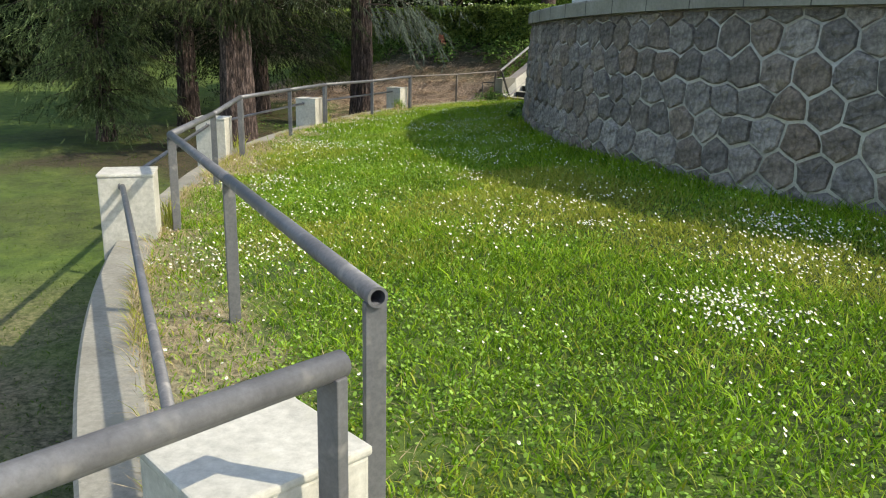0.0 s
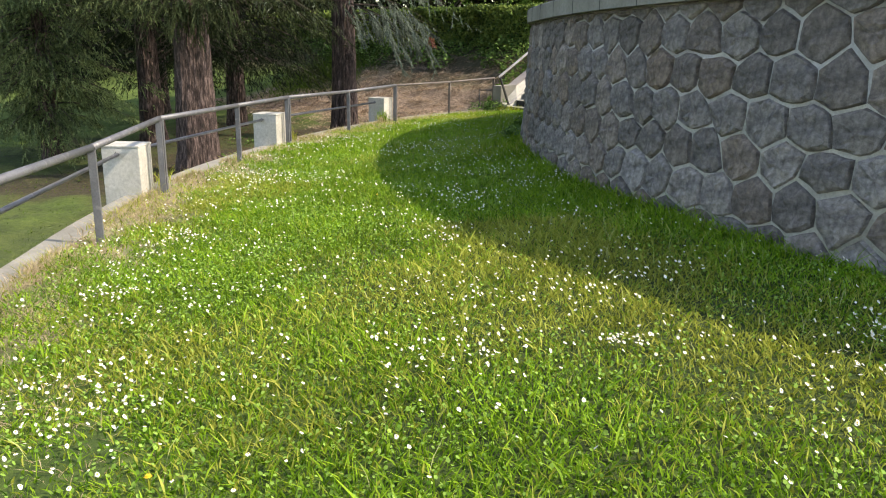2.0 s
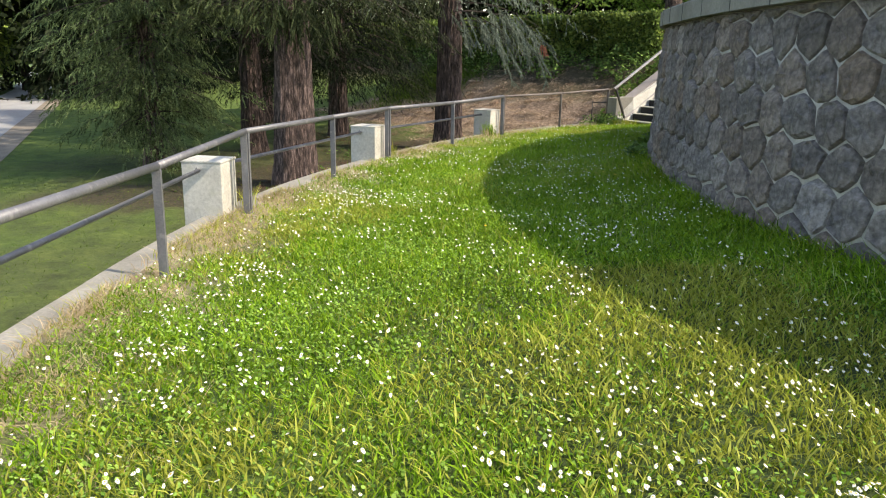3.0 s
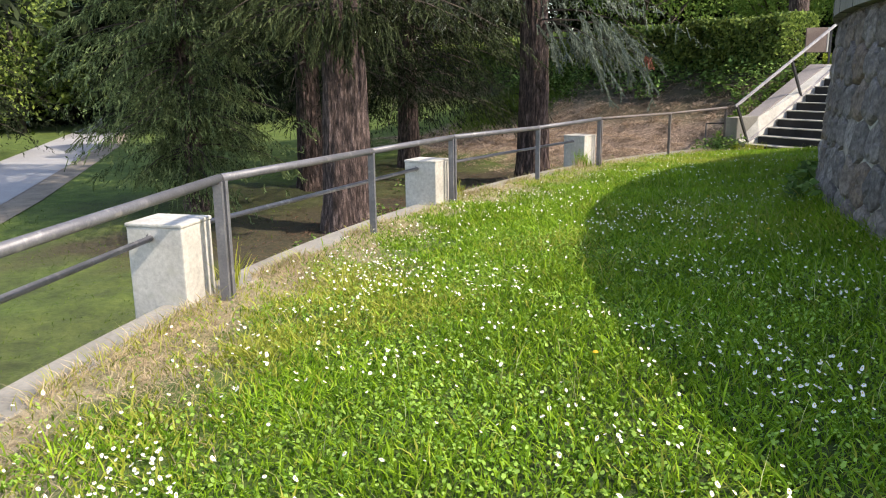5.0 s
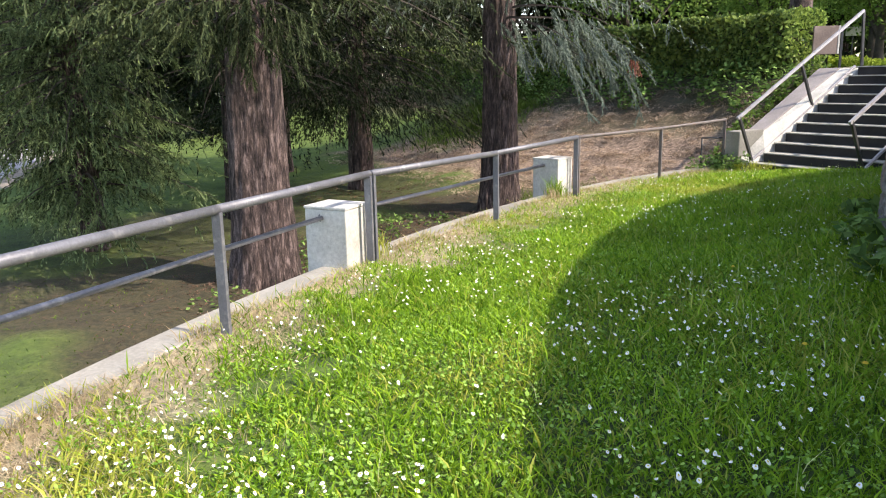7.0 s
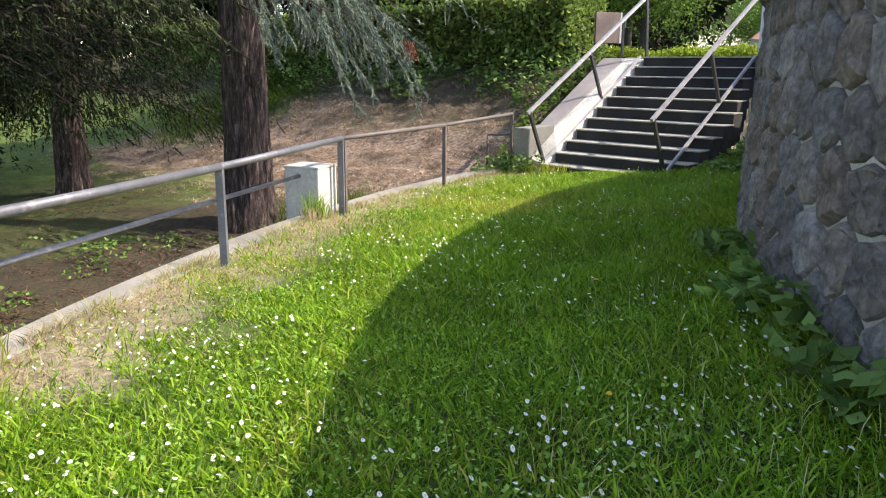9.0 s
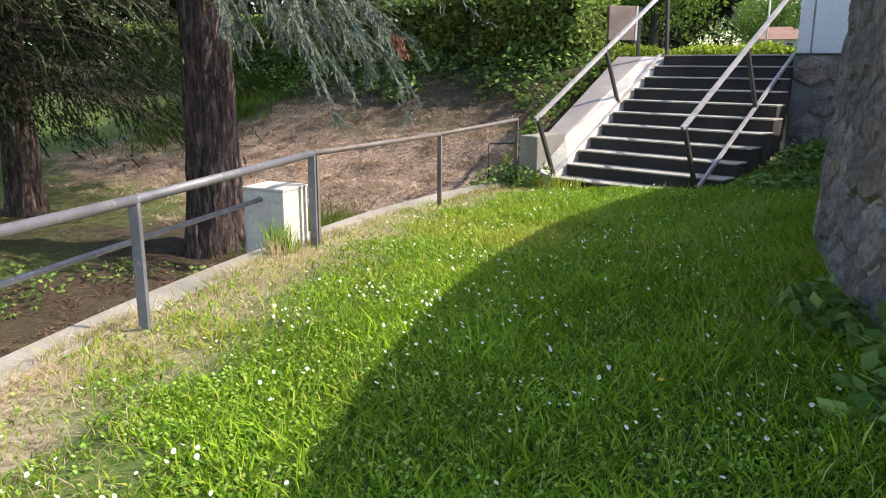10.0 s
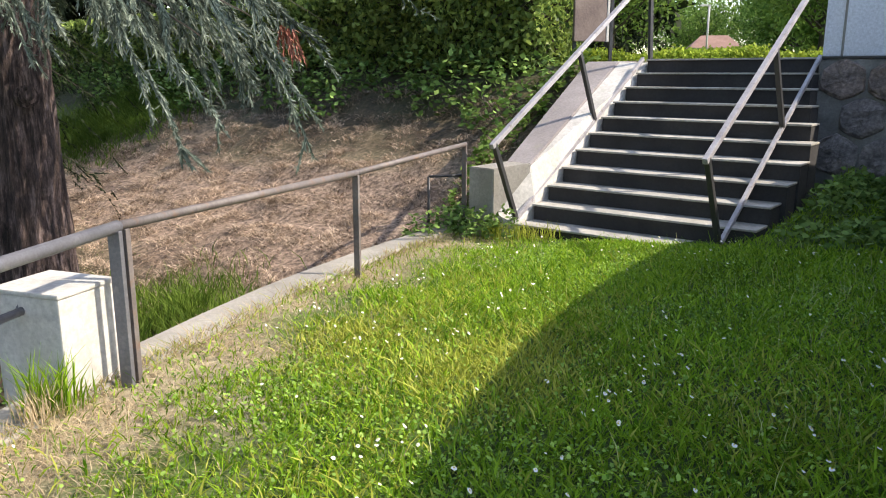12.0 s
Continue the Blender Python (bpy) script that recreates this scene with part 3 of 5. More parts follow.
part("corner_trim", upright_slab(END_A + S_W * 0.22 + S_D * 0.018, END_A + S_W * 0.245 + S_D * 0.018, 1.47, 2.55, 0.02, "w", MAT_COPING, 0.002), MAT_COPING, house)
part("cap", upright_slab(END_A - S_W * 0.03 - S_D * 0.03, END_B - S_D * 0.03, 2.55, 2.6, 0.52, "w", MAT_COPING), MAT_COPING, house)

board = empty("notice_board", (4.0, 29.95, g(4.0, 29.95)))
tagged(board, "brown wooden notice board on a dark post", "notice board")
panel = part("panel", upright_slab((3.72, 29.86), (4.24, 29.93), 1.74, 2.36, 0.07, "w", MAT_DARKSTEEL), two_scale("brown_board", (0.15, 0.11, 0.095), (0.23, 0.175, 0.15), 3, 30), board)
part("white_edge", upright_slab((4.245, 29.925), (4.285, 29.93), 1.74, 2.36, 0.08, "w", MAT_WHITE, 0.004), MAT_WHITE, panel)
bm = bmesh.new()
box(bm, Matrix.Translation((4.33, 29.97, 1.86)), (0.05, 0.05, 0.98), 0.004)
part("post", bm, MAT_DARKSTEEL, board)
bm = bmesh.new()
box(bm, Matrix.Translation((3.76, 29.97, 1.86)), (0.05, 0.05, 0.98), 0.004)
part("post", bm, MAT_DARKSTEEL, board)

parapet = new("parapet", ring_strip("parapet", WC, WR - 0.98, WR - 0.8, W0, W1, 240, lambda x, y: wall_top(x, y) + 0.19, lambda x, y: wall_top(x, y) + 0.75, MAT_PLASTER, 0.02))
tagged(parapet, "grey plastered parapet set back on the round wall", "parapet", kind="structure")


# ---- trees ----
def trunk_mesh(base, h, r0, r1, sides=30, rings=30, lean=(0, 0), furrow=0.0):
    verts, faces = [], []
    ph = base[0] * 3.1
    for i in range(rings + 1):
        t = (i / rings) ** 1.5
        z = base[2] - 0.3 + (h + 0.3) * t
        r = r0 + (r1 - r0) * t + 0.35 * r0 * math.exp(-t * h / 0.45)
        for k in range(sides):
            a = k * math.tau / sides
            w = 1 + 0.06 * math.sin(3 * a + ph) + 0.04 * math.sin(5 * a + 2 * ph + t * 3) + 0.05 * noise.noise(Vector((math.cos(a) * 5, math.sin(a) * 5, z * 0.9 + ph)))
            if furrow:
                q = Vector((math.cos(a) * 4.5 + ph, math.sin(a) * 4.5, z * 1.1))
                w += furrow * (abs(noise.noise(q * 1.0)) * 1.6 - 0.35 + 0.7 * noise.noise(q * 2.7))
            verts.append((base[0] + lean[0] * t * h + r * w * math.cos(a), base[1] + lean[1] * t * h + r * w * math.sin(a), z))
    for i in range(rings):
        for k in range(sides):
            n = (k + 1) % sides
            faces.append((i * sides + k, i * sides + n, (i + 1) * sides + n, (i + 1) * sides + k))
    return verts, faces


def twigs(rng, P, out, hang, steps, tuft, spread=0.55, slim=0.2, core=0):
    """Finger-like twigs: from each root P a chain of short needle tufts droops along out, the tufts splayed about it like a brush."""
    n = len(P)
    quads = []
    d = np.stack([out[:, 0] * spread, out[:, 1] * spread, -0.75 * np.ones(n)], -1) + rng.normal(0, 0.32, (n, 3))
    d /= np.linalg.norm(d, axis=1)[:, None]
    ln = hang * (0.45 + 0.8 * rng.random(n))
    for k in range(steps):
        f = (k + 0.6 * rng.random(n)) / steps
        c = P + d * (ln * f)[:, None]
        c[:, 2] -= 0.12 * ln * f * f
        q = d * 0.75 + rng.normal(0, 0.5, (n, 3))
        q /= np.linalg.norm(q, axis=1)[:, None]
        L = (tuft * (0.7 + 0.6 * rng.random(n)) * (1.1 - 0.4 * f))[:, None]
        W = np.cross(q, rng.normal(0, 1, (n, 3)))
        W = W / np.linalg.norm(W, axis=1)[:, None] * L * slim
        quads.append(np.stack([c - q * L * 0.1, c + q * L * 0.45 + W, c + q * L, c + q * L * 0.45 - W], 1))
    # blunt needled bars run the length of each finger
    bend = d * 0.55 + rng.normal(0, 0.12, (n, 3)) + np.array([0, 0, -0.1])
    for k in range(core):
        W = np.cross(d, rng.normal(0, 1, (n, 3)))
        W = W / np.linalg.norm(W, axis=1)[:, None] * (0.006 + 0.006 * rng.random(n))[:, None]
        a, b = P + d * (ln * 0.08)[:, None], P + d * (ln * 0.55)[:, None]
        c = b + bend * (ln * 0.7)[:, None]
        quads += [np.stack([a - W * 0.7, a + W * 0.7, b + W, b - W], 1), np.stack([b - W, b + W, c + W * 0.45, c - W * 0.45], 1)]
    return np.concatenate(quads)


def bough(rng, x, y, z, a, L, droop, n, hang, steps, tuft, rise=0.15, slim=0.2, core=0):
    ca, sa = math.cos(a), math.sin(a)
    u = np.sqrt(rng.random(n)) * 0.95 + 0.05
    side = rng.normal(0, 0.16, n) * L * (0.25 + u)
    P = np.stack([x + ca * u * L - sa * side, y + sa * u * L + ca * side, z + rise * L * u - droop * L * u * u - np.abs(side) * 0.3 + rng.normal(0, 0.03, n)], -1)
    out = np.stack([ca - sa * side / L, sa + ca * side / L], -1)
    return twigs(rng, P, out, hang, steps, tuft, slim=slim, core=core)


def cord(rng, p, d, ln, wide):
    """A drooping shoot thickly set with needles, as a chain of crossed slips."""
    m = max(3, int(ln / 0.045)) * 9
    f = rng.random(m)
    c = p + d * (ln * f)[:, None] + np.array([0, 0, -0.14]) * (ln * f * f)[:, None] + rng.normal(0, 0.004, (m, 3))
    q = d + np.array([0, 0, -0.28]) * f[:, None] + rng.normal(0, 0.5, (m, 3))
    q *= ((0.032 + 0.02 * rng.random(m)) * (1.1 - 0.4 * f))[:, None]
    W = np.cross(q, rng.normal(0, 1, (m, 3)))
    W = W / np.linalg.norm(W, axis=1)[:, None] * (wide * 0.42 * (0.6 + 0.6 * rng.random(m)))[:, None]
    fuzz = np.stack([c, c + q * 0.45 + W, c + q, c + q * 0.45 - W], 1)
    # the shoot itself, in short blunt lengths
    k = max(3, int(ln / 0.06))
    u = np.repeat(np.linspace(0, 1, k + 1)[:, None], 3, 1)
    line = p + d * ln * u + np.array([0, 0, -0.14]) * ln * u * u
    bars = []
    for turn in range(2):
        w = np.cross(d, rng.normal(0, 1, 3))
        w = w / np.linalg.norm(w) * wide
        taper = (1.0 - 0.55 * u)
        bars.append(np.stack([line[:-1] - w * taper[:-1], line[:-1] + w * taper[:-1], line[1:] + w * taper[1:], line[1:] - w * taper[1:]], 1))
    return np.concatenate([fuzz] + bars)


def arms(rng, x, y, z, a, L, droop, n):
    """A near bough: long hanging arms with side fingers."""
    ca, sa = math.cos(a), math.sin(a)
    out = []
    for k in range(n):
        u = 0.3 + 0.7 * rng.random()
        side = rng.normal(0, 0.13) * L
        p = np.array([x + ca * u * L - sa * side, y + sa * u * L + ca * side, z + 0.15 * L * u - droop * L * u * u - abs(side) * 0.25])
        d = np.array([ca * 0.62, sa * 0.62, -0.8]) + rng.normal(0, 0.16, 3)
        d /= np.linalg.norm(d)
        ln = 0.35 + 0.65 * rng.random()
        out.append(cord(rng, p, d, ln, 0.016))
        for q in range(7):
            f = rng.random() * 0.85
            way = rng.normal(0, 0.4, 3) + d * 0.9 + np.array([0, 0, -0.4])
            way /= np.linalg.norm(way)
            out.append(cord(rng, p + d * ln * f + np.array([0, 0, -0.14 * ln * f * f]), way, 0.10 + 0.18 * rng.random(), 0.013))
    return np.concatenate(out)


def limb_mesh(lines, r=0.03):
    verts, faces = [], []
    for x, y, z, a, L, droop, rise in lines:
        ca, sa = math.cos(a), math.sin(a)
        base = len(verts)
        n = 6
        for i in range(n + 1):
            u = i / n
            p = (x + ca * u * L, y + sa * u * L, z + rise * L * u - droop * L * u * u)
            rr = r * (1.05 - u)
            verts += [(p[0] - sa * rr, p[1] + ca * rr, p[2]), (p[0] + sa * rr, p[1] - ca * rr, p[2]), (p[0], p[1], p[2] + rr * 1.5)]
        for i in range(n):
            for q in range(3):
                w = (q + 1) % 3
                faces.append((base + i * 3 + q, base + i * 3 + w, base + i * 3 + 3 + w, base + i * 3 + 3 + q))
    return verts, faces


def conifer(x, y, h, r, reach, low, seed, label, mat=None, near=130, upper=150, droop=0.45, hang=0.42, tuft=0.085, n=46, steps=9, group="conifers beyond the kerb", vary=0.45, extra=(), name="conifer_tree", slim=0.2, core=0):
    """A conifer: trunk, sagging boughs and a crown of hanging twigs, finest in its lower part."""
    rng = np.random.default_rng(seed)
    z = g(x, y)
    e = empty(name, (x, y, z))
    tagged(e, label, "tree", group)
    v, f = trunk_mesh((x, y, z), h, r, r * 0.2, 90, 84, furrow=0.085) if near > 70 else trunk_mesh((x, y, z), h, r, r * 0.2)
    part("trunk", mesh_of("trunk", v, f, MAT_BARK, True), None, e)
    quads, lines = [], []
    span = 4.2
    for k in range(near):
        zz = z + low + span * rng.random() ** 1.1
        a, L = rng.random() * math.tau, reach * (1.05 - vary * rng.random())
        lines.append((x, y, zz, a, L, droop, 0.15))
        quads.append(bough(rng, x, y, zz, a, L, droop, n, hang, steps, tuft, slim=slim, core=core))
    for a, zz, L, dr, m in extra:
        lines.append((x, y, z + zz, a, L, dr, 0.15))
        quads.append(arms(rng, x, y, z + zz, a, L, dr, m))
    for k in range(upper):
        t = rng.random()
        zz = z + low + span * 0.9 + (h - low - span) * t
        a, L = rng.random() * math.tau, reach * (1 - 0.85 * t) * (0.7 + 0.4 * rng.random())
        quads.append(bough(rng, x, y, zz, a, L, droop * 0.8, 26, hang, 3, tuft * 3.2))
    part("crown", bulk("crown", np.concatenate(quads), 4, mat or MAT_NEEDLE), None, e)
    v, f = limb_mesh(lines)
    part("limb_frame", mesh_of("limb_frame", v, f, MAT_BARKDARK), None, e)
    return e


MAT_BARKDARK = two_scale("dark_twig_bark", (0.03, 0.024, 0.02), (0.07, 0.055, 0.045), 6, 30, 0.95)
FINE = dict(tuft=0.062, slim=0.2, core=2, steps=6, hang=0.27)
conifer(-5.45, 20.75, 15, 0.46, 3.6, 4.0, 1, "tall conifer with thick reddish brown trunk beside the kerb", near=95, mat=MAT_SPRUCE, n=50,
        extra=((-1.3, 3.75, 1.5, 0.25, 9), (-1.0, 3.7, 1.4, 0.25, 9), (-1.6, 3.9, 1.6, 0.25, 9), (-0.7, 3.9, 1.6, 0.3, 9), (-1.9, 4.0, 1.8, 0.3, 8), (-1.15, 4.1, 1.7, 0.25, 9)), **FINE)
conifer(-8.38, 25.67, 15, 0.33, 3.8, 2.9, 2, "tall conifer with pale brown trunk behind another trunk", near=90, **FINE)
conifer(-2.77, 26.05, 15, 0.38, 3.4, 4.3, 3, "tall conifer with rough brown trunk below the dry bank", near=75, mat=MAT_BLUE, **FINE,
        extra=((-0.62, 3.30, 2.7, 0.42, 14), (-0.42, 3.45, 2.9, 0.4, 13), (-0.8, 3.6, 2.6, 0.4, 12), (-0.5, 3.9, 3.1, 0.4, 15), (-1.0, 3.7, 2.4, 0.42, 9), (-0.2, 3.7, 2.9, 0.4, 10)))
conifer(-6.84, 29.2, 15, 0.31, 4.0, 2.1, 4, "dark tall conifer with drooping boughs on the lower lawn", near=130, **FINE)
conifer(-9.8, 22.6, 12, 0.24, 2.7, 0.9, 5, "dense conifer with boughs drooping to the grass", near=135, droop=0.36, n=64, vary=0.75, mat=MAT_SUNSPRUCE, **FINE)
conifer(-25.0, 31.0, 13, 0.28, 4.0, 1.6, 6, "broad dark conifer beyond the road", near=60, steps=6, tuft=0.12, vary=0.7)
# Added out of view, so that its crown casts shade on the upper bank.
conifer(4.0, 32.9, 15, 0.3, 4.6, 5.2, 9, "unseen tall conifer added behind the hedge end to shade the bank", near=55, upper=150, droop=0.3, steps=6, tuft=0.11)
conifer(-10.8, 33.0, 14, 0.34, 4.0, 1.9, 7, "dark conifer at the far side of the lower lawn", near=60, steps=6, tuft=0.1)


def far_woods():
    rng = np.random.default_rng(77)
    for k in range(27):
        a = radians(72 + 3.9 * k)
        d = 40 + 16 * rng.random() + (6 if k < 5 else 0)
        x, y = d * math.cos(a), 14 + d * math.sin(a)
        conifer(x, y, 11 + 6 * rng.random(), 0.3, 4.6, 0.8, 200 + k, "dark conifer in the wood beyond the lawn", near=40, upper=30, n=26, steps=3, tuft=0.45, hang=0.7, vary=0.6, group="conifers of the far wood")


far_woods()


def broadleaf(x, y, h, r, crown, seed, label, leaf=0.13, count=15000, base=0.25, mat=None, kind="broadleaf_tree"):
    """A broadleaf tree: trunk, forking limbs and clumps of small leaves."""
    rng = np.random.default_rng(seed)
    z = g(x, y)
    e = empty(kind, (x, y, z))
    tagged(e, label, "tree", "broadleaf trees above the stairs")
    v, f = trunk_mesh((x, y, z), h * 0.6, r, r * 0.4, 12, 10)
    part("trunk", mesh_of("trunk", v, f, MAT_BARKDARK, True), None, e)
    lines, cent = [], []
    for k in range(26):
        a = rng.random() * math.tau
        L = crown * (0.5 + 0.55 * rng.random())
        zz = z + h * (base + 0.35 * rng.random())
        lines.append((x, y, zz, a, L, -0.1, 0.5 + 0.5 * rng.random()))
        for u in (0.5, 0.75, 1.0):
            cent.append((x + math.cos(a) * L * u, y + math.sin(a) * L * u, zz + (lines[-1][6] * u + 0.1 * u * u) * L + rng.normal(0, 0.2)))
    v, f = limb_mesh(lines, r * 0.35)
    part("limb_frame", mesh_of("limb_frame", v, f, MAT_BARKDARK), None, e)
    cent = np.array(cent)
    P = cent[rng.integers(0, len(cent), count)] + rng.normal(0, crown * 0.16, (count, 3))
    part("crown", bulk("crown", leaf_quads(rng, P, leaf), 4, mat or MAT_LEAF), None, e)
    return e


def leaf_quads(rng, P, size, flat=0.0):
    n = len(P)
    D = rng.normal(0, 1, (n, 3)) * np.array([1, 1, 1 - flat])
    D /= np.linalg.norm(D, axis=1)[:, None]
    W = np.cross(D, rng.normal(0, 1, (n, 3)) * np.array([1 - flat, 1 - flat, 1]))
    W /= np.linalg.norm(W, axis=1)[:, None]
    s = (size * (0.35 + 0.3 * rng.random(n)))[:, None]
    return np.stack([P - D * s, P + W * s * 0.6, P + D * s, P - W * s * 0.6], 1)


broadleaf(7.9, 40.0, 6.5, 0.16, 2.6, 31, "light green broadleaf tree above the stairs", base=0.1)
broadleaf(16.5, 42.0, 7.0, 0.18, 3.0, 32, "spreading broadleaf tree with visible dark limbs", base=0.12)
broadleaf(5.2, 45.0, 7.0, 0.2, 3.0, 33, "rounded broadleaf tree beyond the top of the stairs", base=0.1)
broadleaf(21.0, 50.0, 9.0, 0.25, 4.0, 34, "large broadleaf tree in the distance", leaf=0.22, count=8000, base=0.1)
broadleaf(12.0, 56.0, 10.0, 0.25, 4.5, 35, "large broadleaf tree in the distance", leaf=0.24, count=8000, base=0.1)
broadleaf(6.0, 58.0, 11.0, 0.25, 5.0, 36, "large broadleaf tree in the distance", leaf=0.26, count=8000, base=0.1)
broadleaf(29.0, 56.0, 10.0, 0.25, 4.5, 37, "large broadleaf tree in the distance", leaf=0.24, count=8000, base=0.1)
broadleaf(22.0, 78.0, 13.0, 0.3, 6.0, 38, "tall broadleaf tree behind the far house", leaf=0.32, count=8000, base=0.05)
broadleaf(52.0, 100.0, 14.0, 0.3, 7.0, 39, "tall broadleaf tree behind the far house", leaf=0.4, count=8000, base=0.05)
broadleaf(64.0, 150.0, 14.0, 0.3, 8.0, 40, "tall broadleaf tree behind the far house", leaf=0.4, count=8000, base=0.05)
broadleaf(-0.5, 50.0, 11.0, 0.25, 5.0, 41, "large broadleaf tree behind the clipped hedge", leaf=0.24, count=8000, base=0.05)


for k, (x, y) in enumerate(((-34.0, 44.0), (-33.0, 50.0))):
    broadleaf(x, y, 12, 0.25, 4.6, 90 + k, "bright broadleaf tree beyond the road", leaf=0.3, count=7000, base=0.05, mat=MAT_HEDGE)
for k, (x, y, h) in enumerate(((42, 140, 17), (52, 158, 18), (60, 140, 16), (76, 150, 17), (66, 170, 19), (48, 180, 19), (74, 128, 15), (26, 130, 17), (10, 70, 12), (18, 84, 13), (29, 60, 10), (38, 74, 11), (46, 92, 13), (64, 112, 15), (34, 118, 16), (20, 110, 15), (12, 96, 14), (44, 70, 12))):
    broadleaf(x, y, h, 0.28, h * 0.45, 60 + k, "bright green broadleaf tree in the distance", leaf=0.42, count=6500, base=0.04)


# ---- hedges ----
def hedge(a, b, thick, z1a, z1b, seed, label, per=2400, leaf=0.125, mat=None):
    rng = np.random.default_rng(seed)
    a, b = Vector(a), Vector(b)
    L = (b - a).length
    d = (b - a) / L
    nrm = Vector((-d.y, d.x))
    n = int(L * per)
    u = rng.random(n) * L
    face = rng.random(n)
    top = z1a + (z1b - z1a) * u / L + 0.08 * np.sin(u * 1.3) * np.sin(u * 3.1 + 1)
    gz = np.array(height(a.x + d.x * u, a.y + d.y * u))
    w = np.where(face < 0.5, thick / 2, np.where(face < 0.85, (rng.random(n) - 0.5) * thick, -thick / 2))
    z = np.where((face >= 0.5) & (face < 0.85), top, gz + rng.random(n) * (top - gz))
    ends = rng.random(n) < 0.05
    u = np.where(ends, np.where(rng.random(n) < 0.6, 0, L), u)
    w = np.where(ends, (rng.random(n) - 0.5) * thick, w)
    lump = 0.10 * np.sin(u * 2.3 + z * 1.7) * np.sin(z * 3.1 + u)
    w = w + np.sign(w) * lump + rng.normal(0, 0.07, n)
    z = z + rng.normal(0, 0.05, n)
    P = np.stack([a.x + d.x * u + nrm.x * w, a.y + d.y * u + nrm.y * w, z], -1)
    mid = (a + b) / 2
    e = empty("hedge", (*mid, g(*mid)))
    tagged(e, label, "hedge")
    part("leaves", bulk("leaves", leaf_quads(rng, P, leaf), 4, mat or MAT_HEDGE), None, e)
    bm = bmesh.new()
    rows = []
    for k in range(13):
        q = a + d * (0.12 + (L - 0.24) * k / 12)
        zt = z1a + (z1b - z1a) * k / 12 - 0.12
        zb = g(q.x, q.y) - 0.2
        rows.append([bm.verts.new((q.x + nrm.x * s * (thick / 2 - 0.13), q.y + nrm.y * s * (thick / 2 - 0.13), zz)) for s, zz in ((-1, zb), (-1, zt), (1, zt), (1, zb))])
    for k in range(12):
        for q in range(4):
            bm.faces.new((rows[k][q], rows[k][(q + 1) % 4], rows[k + 1][(q + 1) % 4], rows[k + 1][q]))
    bm.faces.new(rows[0])
    bm.faces.new(rows[12][::-1])
    part("woody_core", bm, MAT_BARKDARK, e)
    return e


hedge((3.7, 30.5), (-10.0, 46.0), 1.4, 2.68, 2.5, 11, "long clipped dark green hedge above the dry bank")
hedge((5.0, 33.8), (14.0, 31.0), 0.9, 1.62, 1.66, 12, "low clipped yellow green hedge beyond the stairs", per=3000, leaf=0.08, mat=MAT_LOWHEDGE)


# ---- road ----
def strip(name, pts, w, lift, mat, label, cat, shift=0.0):
    verts, faces = [], []
    n = 60
    for k in range(n + 1):
        f = k / n * (len(pts) - 1)
        i = min(int(f), len(pts) - 2)
        a, b = Vector(pts[i]), Vector(pts[i + 1])
        p = a.lerp(b, f - i)
        d = (b - a).normalized()
        nn = Vector((-d.y, d.x))
        for q in range(5):
            c = p + nn * (w * (q / 4 - 0.5) - shift)
            verts.append((c.x, c.y, g(c.x, c.y) + lift))
    for k in range(n):
        for q in range(4):
            faces.append((k * 5 + q, k * 5 + q + 1, (k + 1) * 5 + q + 1, (k + 1) * 5 + q))
    ob = new(name, mesh_of(name, verts, faces, mat, True))
    return tagged(ob, label, cat, kind="structure")


strip("gravel", ROAD, 0.85, 0.022, MAT_GRAVEL, "pale gravel shoulder along the road", "gravel", 1.78)
strip("road", ROAD, 2.8, 0.035, MAT_ROAD, "pale grey asphalt road", "road")


